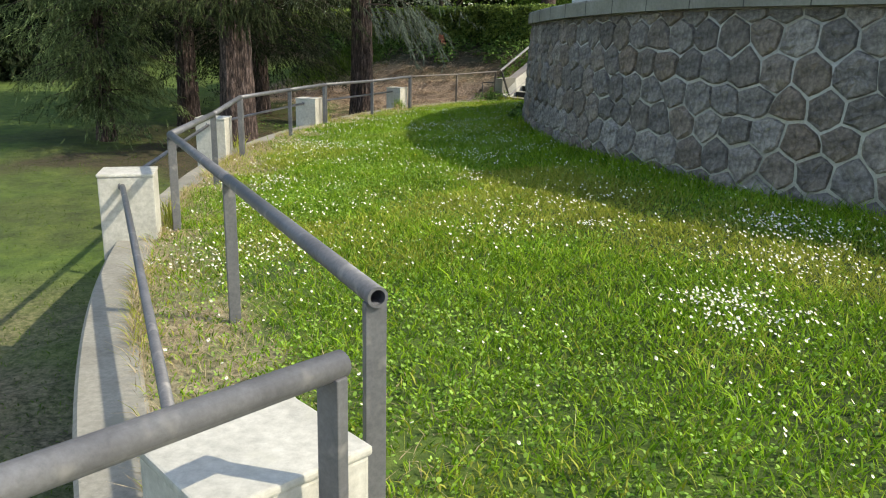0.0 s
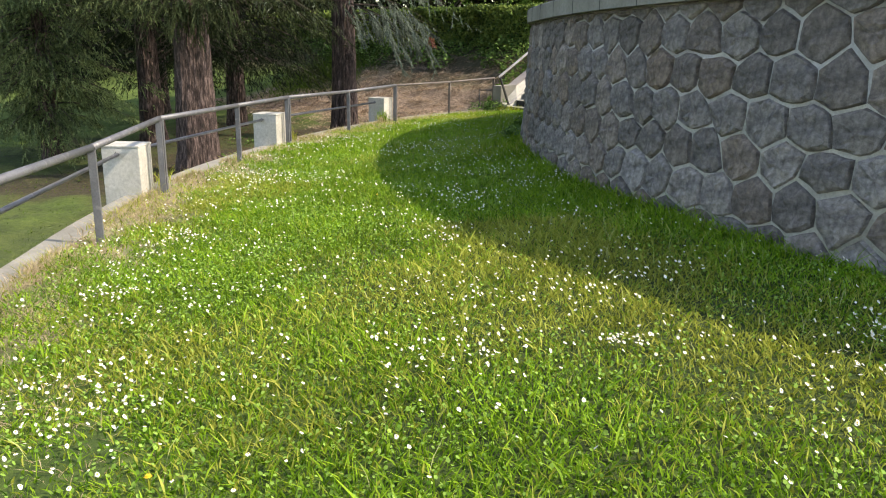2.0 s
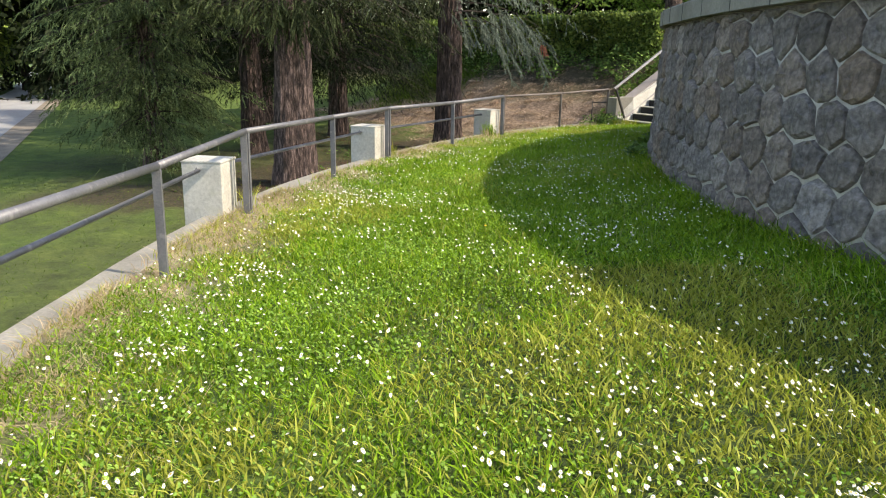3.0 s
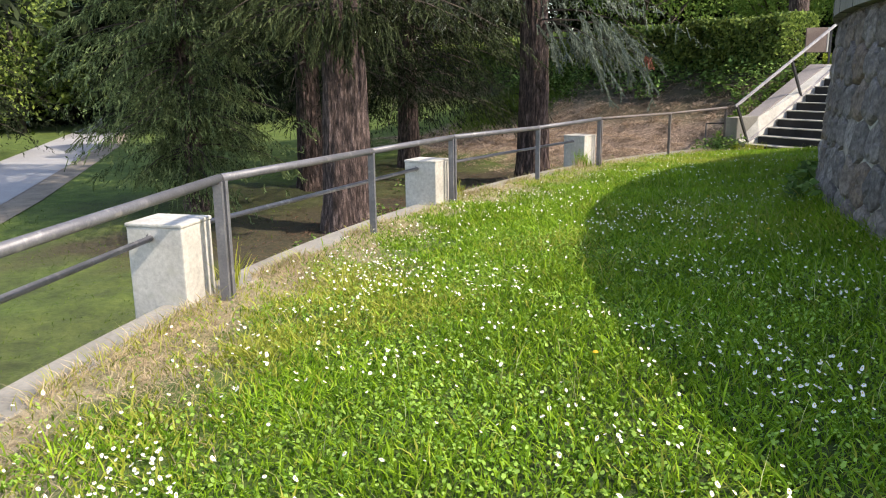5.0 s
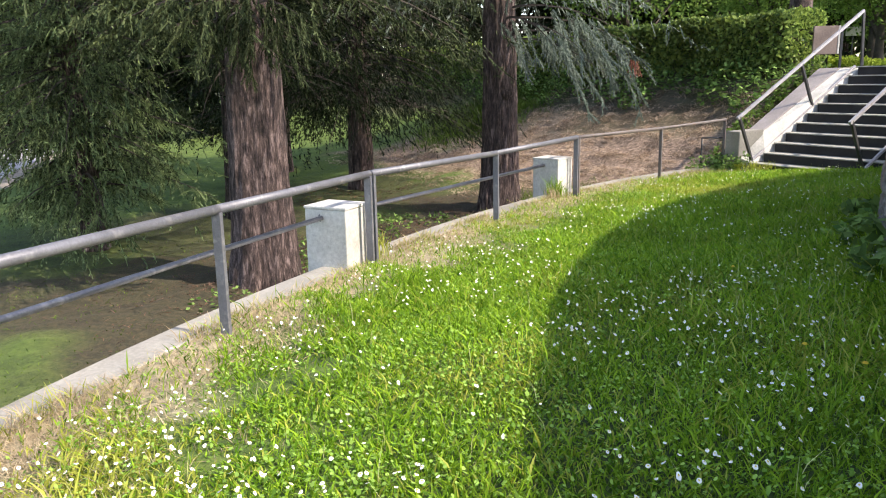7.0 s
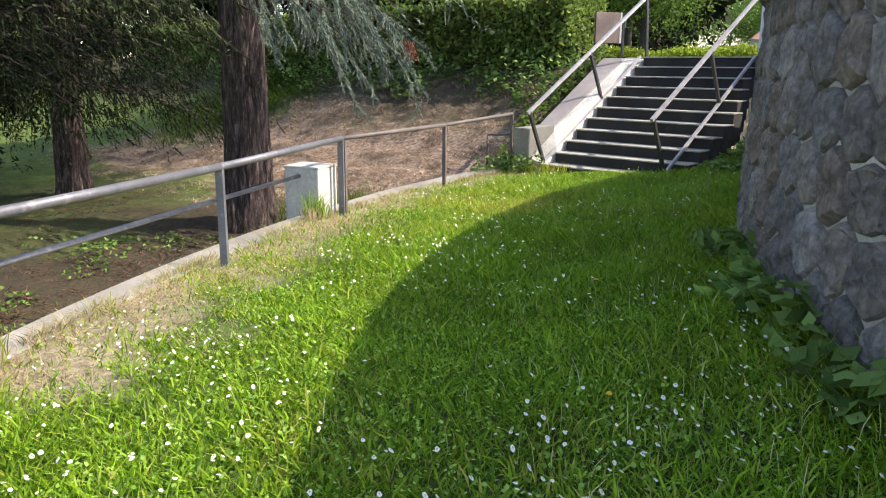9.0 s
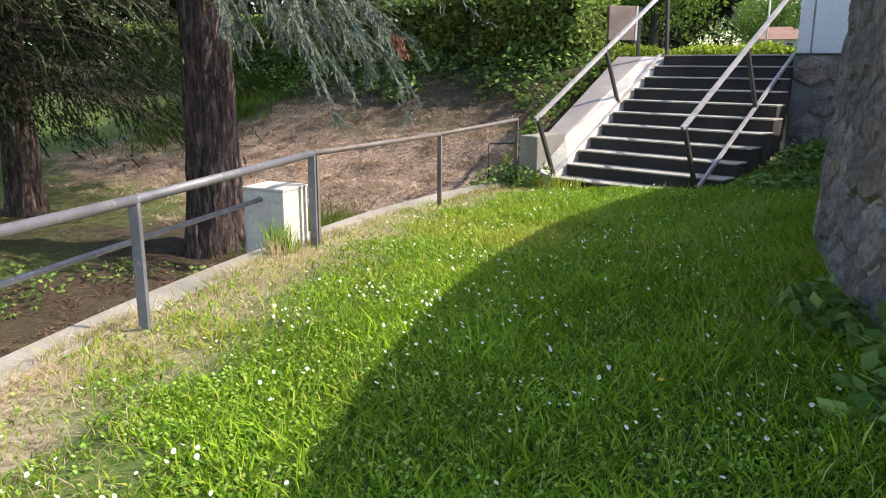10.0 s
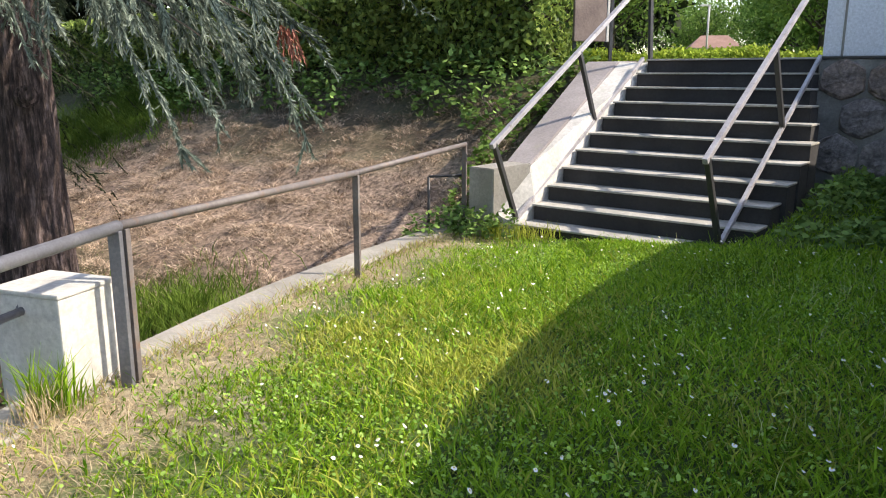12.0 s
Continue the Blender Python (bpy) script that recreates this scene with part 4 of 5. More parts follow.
# ---- far house and lamp ----
def far_house():
    x, y = 53.6, 125.0
    z = g(x, y) + 0.4
    e = empty("far_house", (x, y, z))
    tagged(e, "small white house with a red tiled roof", "house")
    rot = Matrix.Translation((x, y, z)) @ Matrix.Rotation(radians(-20), 4, "Z")
    bm = bmesh.new()
    box(bm, rot @ Matrix.Translation((0, 0, 0.7)), (6.5, 5, 3.8), 0.02)
    part("wall", bm, MAT_WHITE, e)
    bm = bmesh.new()
    a = [bm.verts.new(rot @ Vector(p)) for p in ((-3.6, -2.9, 2.55), (3.6, -2.9, 2.55), (3.6, 2.9, 2.55), (-3.6, 2.9, 2.55), (-1.8, 0, 4.3), (1.8, 0, 4.3))]
    for f in ((0, 1, 5, 4), (2, 3, 4, 5), (1, 2, 5), (3, 0, 4), (3, 2, 1, 0)):
        bm.faces.new([a[k] for k in f])
    part("roof", bm, two_scale("red_roof_tiles", (0.22, 0.12, 0.09), (0.32, 0.19, 0.15), 1, 12), e)
    for dx in (-1.6, 1.2):
        bm = bmesh.new()
        box(bm, rot @ Matrix.Translation((dx, -2.5, 1.5)), (1.0, 0.12, 1.2), 0.01)
        frame_part = part("window", bm, MAT_WHITE, e)
        bm = bmesh.new()
        box(bm, rot @ Matrix.Translation((dx, -2.55, 1.5)), (0.84, 0.08, 1.04), 0.01)
        part("pane", bm, MAT_DARKSTEEL, frame_part)
    p = Vector((32.4, 84.0))
    zz = g(*p)
    lamp = empty("street_lamp", (*p, zz))
    tagged(lamp, "slim pale street lamp pole before the far house", "street lamp")
    bm = bmesh.new()
    tube(bm, (*p, zz - 0.2), (*p, zz + 5.2), 0.09, 8)
    part("pole", bm, MAT_WHITE, lamp)
    bm = bmesh.new()
    box(bm, Matrix.Translation((p.x - 0.35, p.y, zz + 5.25)), (0.9, 0.25, 0.14), 0.03)
    part("lamp_head", bm, MAT_WHITE, lamp)


far_house()


def small_sign():
    x, y = 7.3, 41.0
    z = g(x, y)
    e = empty("small_sign", (x, y, z))
    tagged(e, "small white sign on a thin post in the grass", "sign")
    bm = bmesh.new()
    tube(bm, (x, y, z - 0.1), (x, y, z + 1.3), 0.025, 8)
    part("post", bm, MAT_DARKSTEEL, e)
    bm = bmesh.new()
    box(bm, Matrix.Translation((x, y - 0.04, z + 1.25)), (0.5, 0.02, 0.3), 0.006)
    part("plate", bm, MAT_WHITE, e)


small_sign()


# ---- lawn grass and daisies ----
def scatter(rng, n, y0=1.0, y1=27.2):
    """Places on the terrace between the wall and the kerb."""
    y = rng.uniform(y0, y1, n)
    xw = WC.x - np.sqrt(np.maximum(WR**2 - (y - WC.y) ** 2, 0)) + 0.05
    xk = KC.x - np.sqrt((KR - 0.35) ** 2 - (y - KC.y) ** 2)
    xk = KC.x - np.sqrt((KR - 0.35 + kerb_shift(xk, y)) ** 2 - (y - KC.y) ** 2)
    x = xk + (xw - xk) * rng.random(n)
    ok = (x - S_L0.x) * S_D.x + (y - S_L0.y) * S_D.y < -0.02
    return x[ok], y[ok]


def field(x, y, f, ph=0.0):
    """A soft pattern of patches between 0 and 1."""
    v = np.sin(f * x + 1.3 * np.sin(0.7 * f * y + ph)) + np.sin(f * 0.83 * y + 1.7 * np.sin(0.6 * f * x + 2 * ph) + ph) + 0.6 * np.sin(2.3 * f * (x + y) + ph * 3) + 0.5 * np.sin(3.1 * f * (x - y) - ph)
    return np.clip(v / 6.2 + 0.5, 0, 1)


def round_leaves(rng, P, size):
    """Small five-cornered leaves, nearly level."""
    n = len(P)
    a = rng.random(n) * math.tau
    tilt = rng.normal(0, 0.45, (n, 2))
    s = size * (0.35 + 0.25 * rng.random(n))
    ring = []
    for k in range(5):
        b = a + k * math.tau / 5
        r = s * (1.0 if k % 3 else 1.15)
        dx, dy = r * np.cos(b), r * np.sin(b)
        ring.append(P + np.stack([dx, dy, dx * tilt[:, 0] + dy * tilt[:, 1]], -1))
    return np.stack(ring, 1)


def blades(x, y, rng, h, width, lean, lift=0.0):
    n = len(x)
    z = height(x, y) + lift
    a = rng.random(n) * math.tau
    la = rng.random(n) * math.tau
    ln = (0.15 + rng.random(n)) * lean * h
    P = np.stack([x, y, z - 0.01], -1)
    W = np.stack([np.cos(a), np.sin(a), 0 * a], -1) * (width / 2)[:, None]
    U = np.stack([np.cos(la) * ln, np.sin(la) * ln, h], -1)
    mid = P + U * np.array([0.35, 0.35, 0.6])
    tip = P + U
    return np.stack([P, mid + W, tip, mid - W], 1)


def kerb_gap(x, y):
    """Distance inwards from the outer side of the kerb."""
    return KR + kerb_shift(x, y) - np.hypot(x - KC.x, y - KC.y)


def thin_edge(x, y):
    """How far the lawn has closed: bare and patchy along the kerb, full further in."""
    return np.clip((kerb_gap(x, y) - np.interp(y, [6, 10, 13], [0.45, 0.6, 0.85]) + 1.5 * (field(x, y, 2.0, 1.0) - 0.5) + 1.1 * (field(x, y, 6.5, 2.5) - 0.5)) / 0.75, np.interp(y, [6, 10], [0.28, 0.12]), 1)


def build_grass():
    rng = np.random.default_rng(5)
    x, y = scatter(rng, 480000)
    keep = rng.random(len(x)) < thin_edge(x, y)
    x, y = x[keep], y[keep]
    n = len(x)
    wall_d = np.hypot(x - WC.x, y - WC.y) - WR
    lush = field(x, y, 1.6) * 0.6 + field(x, y, 5.5, 0.4) * 0.4
    h = (0.026 + 0.045 * rng.random(n)) * (0.5 + 1.1 * lush) + 0.10 * np.exp(-wall_d / 0.3) * rng.random(n)
    h = h * np.interp(y, [11, 17], [1.0, 1.12]) * np.where(rng.random(n) < 0.06, 1.7, 1.0)
    tall = field(x, y, 1.1, 2.0)
    # Fewer pale blades near the wall: its shade's greener hue, put into the mix.
    pale = rng.random(n) < np.clip((tall - 0.45) * 1.8 + 0.9 * np.exp(-((wall_d - 1.6) / 0.6) ** 2) * (y < 10) + 0.4 * np.exp(-((kerb_gap(x, y) - 1.0) / 0.9) ** 2) * np.interp(y, [14, 19], [1.0, 0.2]), 0.08, 0.92) * np.where((y > 10) & (wall_d < 2.0), 0.35, 1.0)
    wd = 0.0055 + 0.0075 * rng.random(n)
    for sel, name, mat, label in ((~pale, "grass", MAT_GRASS, "short green lawn grass on the terrace"), (pale, "pale_grass", MAT_PALEGRASS, "longer yellow green grass in patches on the terrace")):
        q = blades(x[sel], y[sel], rng, h[sel], wd[sel], 1.35)
        tagged(new(name, bulk(name, q, 4, mat)), label, "grass", kind="stuff")
    # clover leaves lie flat in patches
    x, y = scatter(rng, 230000)
    keep = rng.random(len(x)) < thin_edge(x, y) * np.clip(0.35 + 1.5 * (1 - field(x, y, 1.1, 2.0)) * field(x, y, 3.7, 0.9), 0.2, 1) * (1 - 0.85 * np.exp(-((np.hypot(x - WC.x, y - WC.y) - WR - 1.7) / 0.7) ** 2) * (y < 10)) * np.interp(y, [12, 19], [1.0, 0.85])
    x, y = x[keep], y[keep]
    P = np.stack([x, y, height(x, y) + 0.010 + 0.035 * rng.random(len(x))], -1)
    tagged(new("clover", bulk("clover", round_leaves(rng, P, 0.0175), 5, MAT_CLOVER)), "small round clover leaves between the grass blades", "clover", kind="stuff")
    # thin pale stalks stand above the lawn, most of them near the wall
    x, y = scatter(rng, 26000)
    wall_d = np.hypot(x - WC.x, y - WC.y) - WR
    keep = rng.random(len(x)) < 0.09 + 0.55 * np.exp(-((wall_d - 0.6) / 0.7) ** 2) * field(x, y, 2.6, 1.2)
    x, y = x[keep], y[keep]
    q = blades(x, y, rng, 0.09 + 0.12 * rng.random(len(x)), 0.0022 + 0.0022 * rng.random(len(x)), 0.75)
    tagged(new("grass_stalks", bulk("grass_stalks", q, 4, MAT_STALK)), "thin pale stalks standing above the lawn", "grass", kind="stuff")


MAT_PALEGRASS = leafy("yellow_green_grass_blades", (0.23, 0.27, 0.025), (0.54, 0.56, 0.12), 0.9, 0.4, 0.5, 0.25)
MAT_CLOVER = leafy("clover_leaves", (0.10, 0.23, 0.025), (0.44, 0.66, 0.14), 1.3, 0.35, 0.38, 0.3)
MAT_STALK = leafy("pale_grass_stalks", (0.36, 0.40, 0.12), (0.62, 0.62, 0.32), 1.3, 0.3, 0.6, 0.2)
build_grass()


def build_daisies():
    rng = np.random.default_rng(9)
    x, y = scatter(rng, 56000)
    f = field(x, y, 1.9, 0.7) * 0.5 + field(x, y, 4.5, 3.0) * 0.5
    p = np.clip((f - 0.46) / 0.3, 0.07, 0.8) * np.clip(kerb_gap(x, y) - 0.3, 0, 1) * np.interp(y, [0, 4.5, 7, 13, 17, 22], [0.22, 0.3, 0.44, 0.42, 0.27, 0.12])
    p = p * np.where((y < 6) & (np.abs(x - 0.6) < 0.8), 0.35, 1.0)
    fine = field(x, y, 9.0, 1.0) > 0.45
    for cx, cy, cr in ((3.0, 6.7, 0.5), (1.75, 4.85, 0.25), (1.85, 4.45, 0.3), (2.75, 5.7, 0.5), (-1.55, 6.2, 0.6), (-1.6, 9.2, 0.7), (-1.9, 8.1, 0.35), (-2.1, 9.7, 0.3), (-1.15, 11.4, 0.4),
                       (0.5, 6.9, 0.35), (1.36, 6.9, 0.16), (0.45, 13.2, 0.7), (0.7, 12.3, 0.4), (0.35, 10.9, 0.4), (0.6, 10.4, 0.35), (-2.15, 9.95, 0.25), (-1.6, 11.1, 0.4), (-2.1, 11.8, 0.4), (-0.3, 15.5, 0.5), (0.4, 15.9, 0.4), (-0.5, 14.8, 0.4)):
        p = np.maximum(p, (0.85 if cy < 7.5 else 0.27 * fine) * np.exp(-((x - cx) ** 2 + (y - cy) ** 2) / cr**2))
    keep = rng.random(len(x)) < p
    x, y = x[keep], y[keep]
    # the thickest tufts
    for cx, cy, cr, m in ((1.75, 4.85, 0.16, 90), (1.9, 4.5, 0.22, 60), (2.9, 6.6, 0.35, 120), (2.7, 5.8, 0.35, 70), (1.36, 6.9, 0.08, 26), (-1.9, 8.1, 0.14, 36), (-2.1, 9.7, 0.12, 30), (-2.15, 9.95, 0.08, 22)):
        x, y = np.append(x, rng.normal(cx, cr, m)), np.append(y, rng.normal(cy, cr * 0.7, m))
    n = len(x)
    z = height(x, y) + 0.062 + 0.035 * rng.random(n)
    k = 8
    R = 0.0062 + 0.0042 * rng.random(n)
    tilt = rng.normal(0, 0.35, (n, 2)) + np.array([-0.2, 0.3])
    ang = np.arange(k) * math.tau / k
    ring = []
    for j, a in enumerate(ang):
        Rj = R * (1.0 + 0.14 * rng.normal(0, 1, n))
        dx, dy = Rj * math.cos(a), Rj * math.sin(a)
        ring.append(np.stack([x + dx, y + dy, z + dx * tilt[:, 0] + dy * tilt[:, 1]], -1))
    tagged(new("daisies", bulk("daisies", np.stack(ring, 1), k, MAT_PETAL)), "white daisies scattered in drifts over the lawn", "daisies", kind="stuff")
    ring = []
    for a in ang[::2]:
        dx, dy = R * 0.38 * math.cos(a), R * 0.38 * math.sin(a)
        ring.append(np.stack([x + dx, y + dy, z + 0.003 + dx * tilt[:, 0] + dy * tilt[:, 1]], -1))
    tagged(new("daisy_centres", bulk("daisy_centres", np.stack(ring, 1), 4, MAT_YELLOW)), "yellow centres of the white daisies", "daisies", kind="stuff")


build_daisies()


# Duller copy of the lawn green; shade below the trees is in its colour.
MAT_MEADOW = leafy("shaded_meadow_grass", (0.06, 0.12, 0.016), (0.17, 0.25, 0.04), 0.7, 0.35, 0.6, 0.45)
MAT_HAY = leafy("brown_hay", (0.15, 0.10, 0.07), (0.84, 0.67, 0.52), 2.2, 0.2, 0.8, 0.5)


def build_straw():
    rng = np.random.default_rng(15)
    y = rng.uniform(2.5, 27.3, 120000)
    r = KR - 0.3 - np.abs(rng.normal(0, 0.55, len(y))) + kerb_shift(KC.x - 18, KC.y + (y - KC.y) * 18 / 19)
    x = KC.x - np.sqrt(r**2 - (y - KC.y) ** 2)
    keep = rng.random(len(x)) < np.clip((field(x, y, 4.0, 0.6) - 0.25) * 2.4, 0.25, 1) * np.interp(y, [5, 10], [0.45, 1.0])
    x, y = x[keep], y[keep]
    h = 0.016 + 0.04 * rng.random(len(x))
    q = blades(x, y, rng, h, 0.003 + 0.003 * rng.random(len(x)), 3.0)
    tagged(new("straw", bulk("straw", q, 4, MAT_DRY)), "dry straw lying along the inside of the kerb", "dry grass", kind="stuff")
    # rough grass and straw leaning over the kerb
    for name, mat, label, count in (("kerb_grass", MAT_PALEGRASS, "rough grass leaning over the edge of the kerb", 5000), ("kerb_straw", MAT_DRY, "dead straw leaning over the edge of the kerb", 9000)):
        y = rng.uniform(2.5, 27.0, count)
        y = y[rng.random(count) < np.clip((field(y * 1.3, y * 0.7, 2.2, 4.0) - 0.36) * 4, 0.05, 1)]
        r = KR - 0.27 - 0.06 * np.abs(rng.normal(0, 1, len(y))) + kerb_shift(KC.x - 18, KC.y + (y - KC.y) * 18 / 19)
        x = KC.x - np.sqrt(r**2 - (y - KC.y) ** 2)
        tagged(new(name, bulk(name, blades(x, y, rng, 0.04 + 0.09 * rng.random(len(x)), 0.004 + 0.004 * rng.random(len(x)), 1.6), 4, mat)), label, "grass", kind="stuff")
    # mown hay on the bank
    n = 560000
    x, y = rng.uniform(-10, 4.5, n), rng.uniform(20.5, 36, n)
    s = bank(x, y)
    r = np.hypot(x - KC.x, y - KC.y)
    in_stair = ((x - S_L0.x) * S_W.x + (y - S_L0.y) * S_W.y > -0.7)
    keep = (r > KR + 0.05) & (s > -4.2) & (s < 2.6) & ~in_stair & (rng.random(n) < np.clip((s + 4.4) / 2.0, 0.2, 1))
    x, y = x[keep], y[keep]
    clump = field(x, y, 6.0, 1.0) * 0.6 + field(x, y, 14.0, 2.0) * 0.4
    pick = rng.random(len(x)) < np.clip((clump - 0.44) * 9, 0.03, 1) * np.clip(1.3 - 0.35 * bank(x, y), 0.25, 1)
    x, y, clump = x[pick], y[pick], clump[pick]
    h = 0.02 + 0.26 * np.clip(clump - 0.38, 0, 1) * rng.random(len(x))
    q = blades(x, y, rng, h, 0.005 + 0.008 * rng.random(len(x)), 3.2)
    q = q[np.hypot(x + 4.8, y - 36.4) > 0.6 + 1.6 * rng.random(len(x))]
    tagged(new("hay", bulk("hay", q, 4, MAT_HAY)), "cut dry hay lying on the bank", "dry grass", kind="stuff")
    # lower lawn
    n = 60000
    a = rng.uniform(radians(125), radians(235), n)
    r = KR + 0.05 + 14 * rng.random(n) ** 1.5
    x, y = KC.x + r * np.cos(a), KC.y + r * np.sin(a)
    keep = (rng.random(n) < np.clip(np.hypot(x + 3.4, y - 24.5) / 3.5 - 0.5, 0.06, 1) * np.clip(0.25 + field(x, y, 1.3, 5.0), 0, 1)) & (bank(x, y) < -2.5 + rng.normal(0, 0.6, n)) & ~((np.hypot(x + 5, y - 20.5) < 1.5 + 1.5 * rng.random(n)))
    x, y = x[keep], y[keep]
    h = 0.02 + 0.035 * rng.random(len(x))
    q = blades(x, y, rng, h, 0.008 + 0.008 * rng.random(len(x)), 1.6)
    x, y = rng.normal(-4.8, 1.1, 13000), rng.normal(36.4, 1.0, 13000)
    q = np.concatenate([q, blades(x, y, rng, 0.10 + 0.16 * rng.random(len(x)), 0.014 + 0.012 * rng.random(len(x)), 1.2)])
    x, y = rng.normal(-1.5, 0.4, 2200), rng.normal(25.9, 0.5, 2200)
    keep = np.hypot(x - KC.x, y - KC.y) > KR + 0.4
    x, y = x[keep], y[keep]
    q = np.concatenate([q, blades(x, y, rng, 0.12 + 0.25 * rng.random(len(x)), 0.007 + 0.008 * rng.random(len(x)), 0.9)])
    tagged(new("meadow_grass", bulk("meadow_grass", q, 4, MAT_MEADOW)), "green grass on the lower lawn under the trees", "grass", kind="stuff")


build_straw()


MAT_LITTER = leafy("fallen_needles_and_twigs", (0.035, 0.022, 0.016), (0.26, 0.155, 0.11), 1.5, 0.05, 0.9, 0.4)


def litter():
    rng = np.random.default_rng(18)
    c = np.array([(-3.6, 23.4), (-2.8, 25.6), (-5.2, 20.6), (-4.2, 22.2), (-6.6, 28.0)])[rng.integers(0, 5, 36000)]
    x, y = (c + rng.normal(0, 1.3, c.shape)).T
    keep = (np.hypot(x - KC.x, y - KC.y) > KR + 0.06) & (field(x, y, 3.0, 2.0) * 0.5 + field(x, y, 9.0, 1.0) * 0.5 > 0.42)
    x, y = x[keep], y[keep]
    q = blades(x, y, rng, 0.01 + 0.03 * rng.random(len(x)), 0.006 + 0.012 * rng.random(len(x)), 4.5)
    tagged(new("needle_litter", bulk("needle_litter", q, 4, MAT_LITTER)), "brown fallen needles and twigs below the conifers", "litter", kind="stuff")


litter()


def dandelions():
    rng = random.Random(3)
    for x, y in ((0.62, 14.55), (0.82, 14.25), (0.95, 14.0), (-0.75, 5.6), (0.5, 16.4), (-0.4, 11.2), (0.9, 18.2)):
        bm = bmesh.new()
        z = g(x, y)
        for ring, (r, h) in enumerate(((0.017, 0.0), (0.012, 0.006))):
            n = 11
            c = bm.verts.new((x, y, z + 0.085 + h + 0.002))
            vs = [bm.verts.new((x + r * (1 if k % 2 else 0.75) * math.cos(k * math.tau / 22), y + r * (1 if k % 2 else 0.75) * math.sin(k * math.tau / 22), z + 0.085 + h)) for k in range(22)]
            for k in range(22):
                bm.faces.new((c, vs[k], vs[(k + 1) % 22]))
        e = empty("dandelion", (x, y, z))
        tagged(e, "yellow dandelion flower in the lawn", "flower", "dandelions")
        part("flower_head", bm, MAT_YELLOW, e)
        bm = bmesh.new()
        tube(bm, (x, y, z - 0.01), (x, y, z + 0.086), 0.003, 6)
        part("stem", bm, MAT_PALEGRASS, e)


dandelions()


def withered_twig():
    rng = np.random.default_rng(51)
    P = np.array([-0.22, 24.75, 1.62]) + rng.normal(0, 0.035, (9, 3))
    q = np.concatenate([cord(rng, p, np.array([0.25, -0.1, -0.9]) + rng.normal(0, 0.2, 3), 0.2, 0.012) for p in P])
    tree = [o for o in scene.objects if o.name.startswith("conifer_tree") and abs(o.location.x + 2.77) < 0.01][0]
    tagged(part("withered_twig", bulk("withered_twig", q, 4, MAT_RUST), None, tree, "withered red brown twig"), kind="stuff")


withered_twig()


def trunk_knot():
    tree = [o for o in scene.objects if o.name.startswith("conifer_tree") and abs(o.location.x + 2.77) < 0.01][0]
    bm = bmesh.new()
    c, d = Vector((-2.77, 26.05, 1.02)), Vector((0.52, -0.85, 0.1))
    for a, b, r in ((0.30, 0.42, 0.10), (0.41, 0.47, 0.075), (0.46, 0.50, 0.045)):
        tube(bm, c + d * a, c + d * b, r, 12)
    part("knot", bm, MAT_BARK, tree, "rounded knot of a lost branch")


trunk_knot()


# ---- weeds ----
def grass_tuft(x, y, seed, n=60, h=0.35, mat=None, label="tuft of tall green grass growing against a pillar"):
    rng = np.random.default_rng(seed)
    px, py = x + rng.normal(0, 0.05, n), y + rng.normal(0, 0.05, n)
    q = blades(px, py, rng, h * (0.4 + 0.7 * rng.random(n)), 0.006 + 0.005 * rng.random(n), 0.55)
    tagged(new("grass_tuft", bulk("grass_tuft", q, 4, mat or MAT_PALEGRASS)), label, "grass tuft", "tall grass tufts")


for k, (key, d) in enumerate((("Y", 0.42), ("A", 0.45), ("C", 0.42))):
    p = PILLAR_AT[key][1]
    inward = (KC - p).normalized()
    tang = Vector((inward.y, -inward.x))
    q = p + inward * d * 0.7 + tang * (-0.28 if key != "E" else -0.26 + 0.12 * k - 0.36)
    grass_tuft(q.x, q.y, 300 + k, 70 if key != "E" else 120)
for k, (x, y) in enumerate(((-1.36, 22.12), (-1.45, 22.22), (-1.26, 22.2))):
    grass_tuft(x, y, 330 + k, 70, 0.40 - 0.05 * k, MAT_GRASS)
grass_tuft(-3.42, 13.05, 336, 16, 0.5)
grass_tuft(-1.36, 22.1, 320, 110, 0.24, MAT_DRY, "tuft of dry straw growing against a pillar")
for k, t in enumerate((0.1, 0.4, 0.8, 1.2, 1.6)):
    p = st(-0.25 - 0.02 * k + t * 0.5, -0.12 - 0.1 * (k % 2), 0)
    grass_tuft(p.x, p.y, 340 + k, 60, 0.22, None, "tuft of tall grass at the foot of the stairs")


def leafy_spot(rng, x, y, radius, tall, count, leaf):
    a, r = rng.random(count) * math.tau, radius * np.sqrt(rng.random(count))
    px, py = x + r * np.cos(a), y + r * np.sin(a)
    P = np.stack([px, py, height(px, py) + tall * (1 - 0.6 * (r / radius) ** 2) * (0.2 + 0.8 * rng.random(count))], -1)
    return leaf_quads(rng, P, leaf, 0.55)


def leafy_cover(name, spots, seed, label, mat):
    rng = np.random.default_rng(seed)
    q = np.concatenate([leafy_spot(rng, *p) for p in spots])
    tagged(new(name, bulk(name, q, 4, mat)), label, "plants", kind="stuff")


MAT_WEED = leafy("dark_weed_leaves", (0.065, 0.14, 0.03), (0.27, 0.41, 0.11), 1.5, 0.25)
spots = []
for k in range(11):
    p = wall_point(159 + 1.5 * k, 0, 0.08 + 0.05 * (k * 7 % 4))
    spots.append((p.x, p.y, 0.17 + 0.03 * (k % 3), 0.15 + 0.05 * (k % 4), 30 + 8 * (k % 3), 0.14))
leafy_cover("wall_weeds", spots, 400, "broad green weeds at the foot of the stone wall", MAT_WEED)
spots = []
pick_spot = random.Random(6)
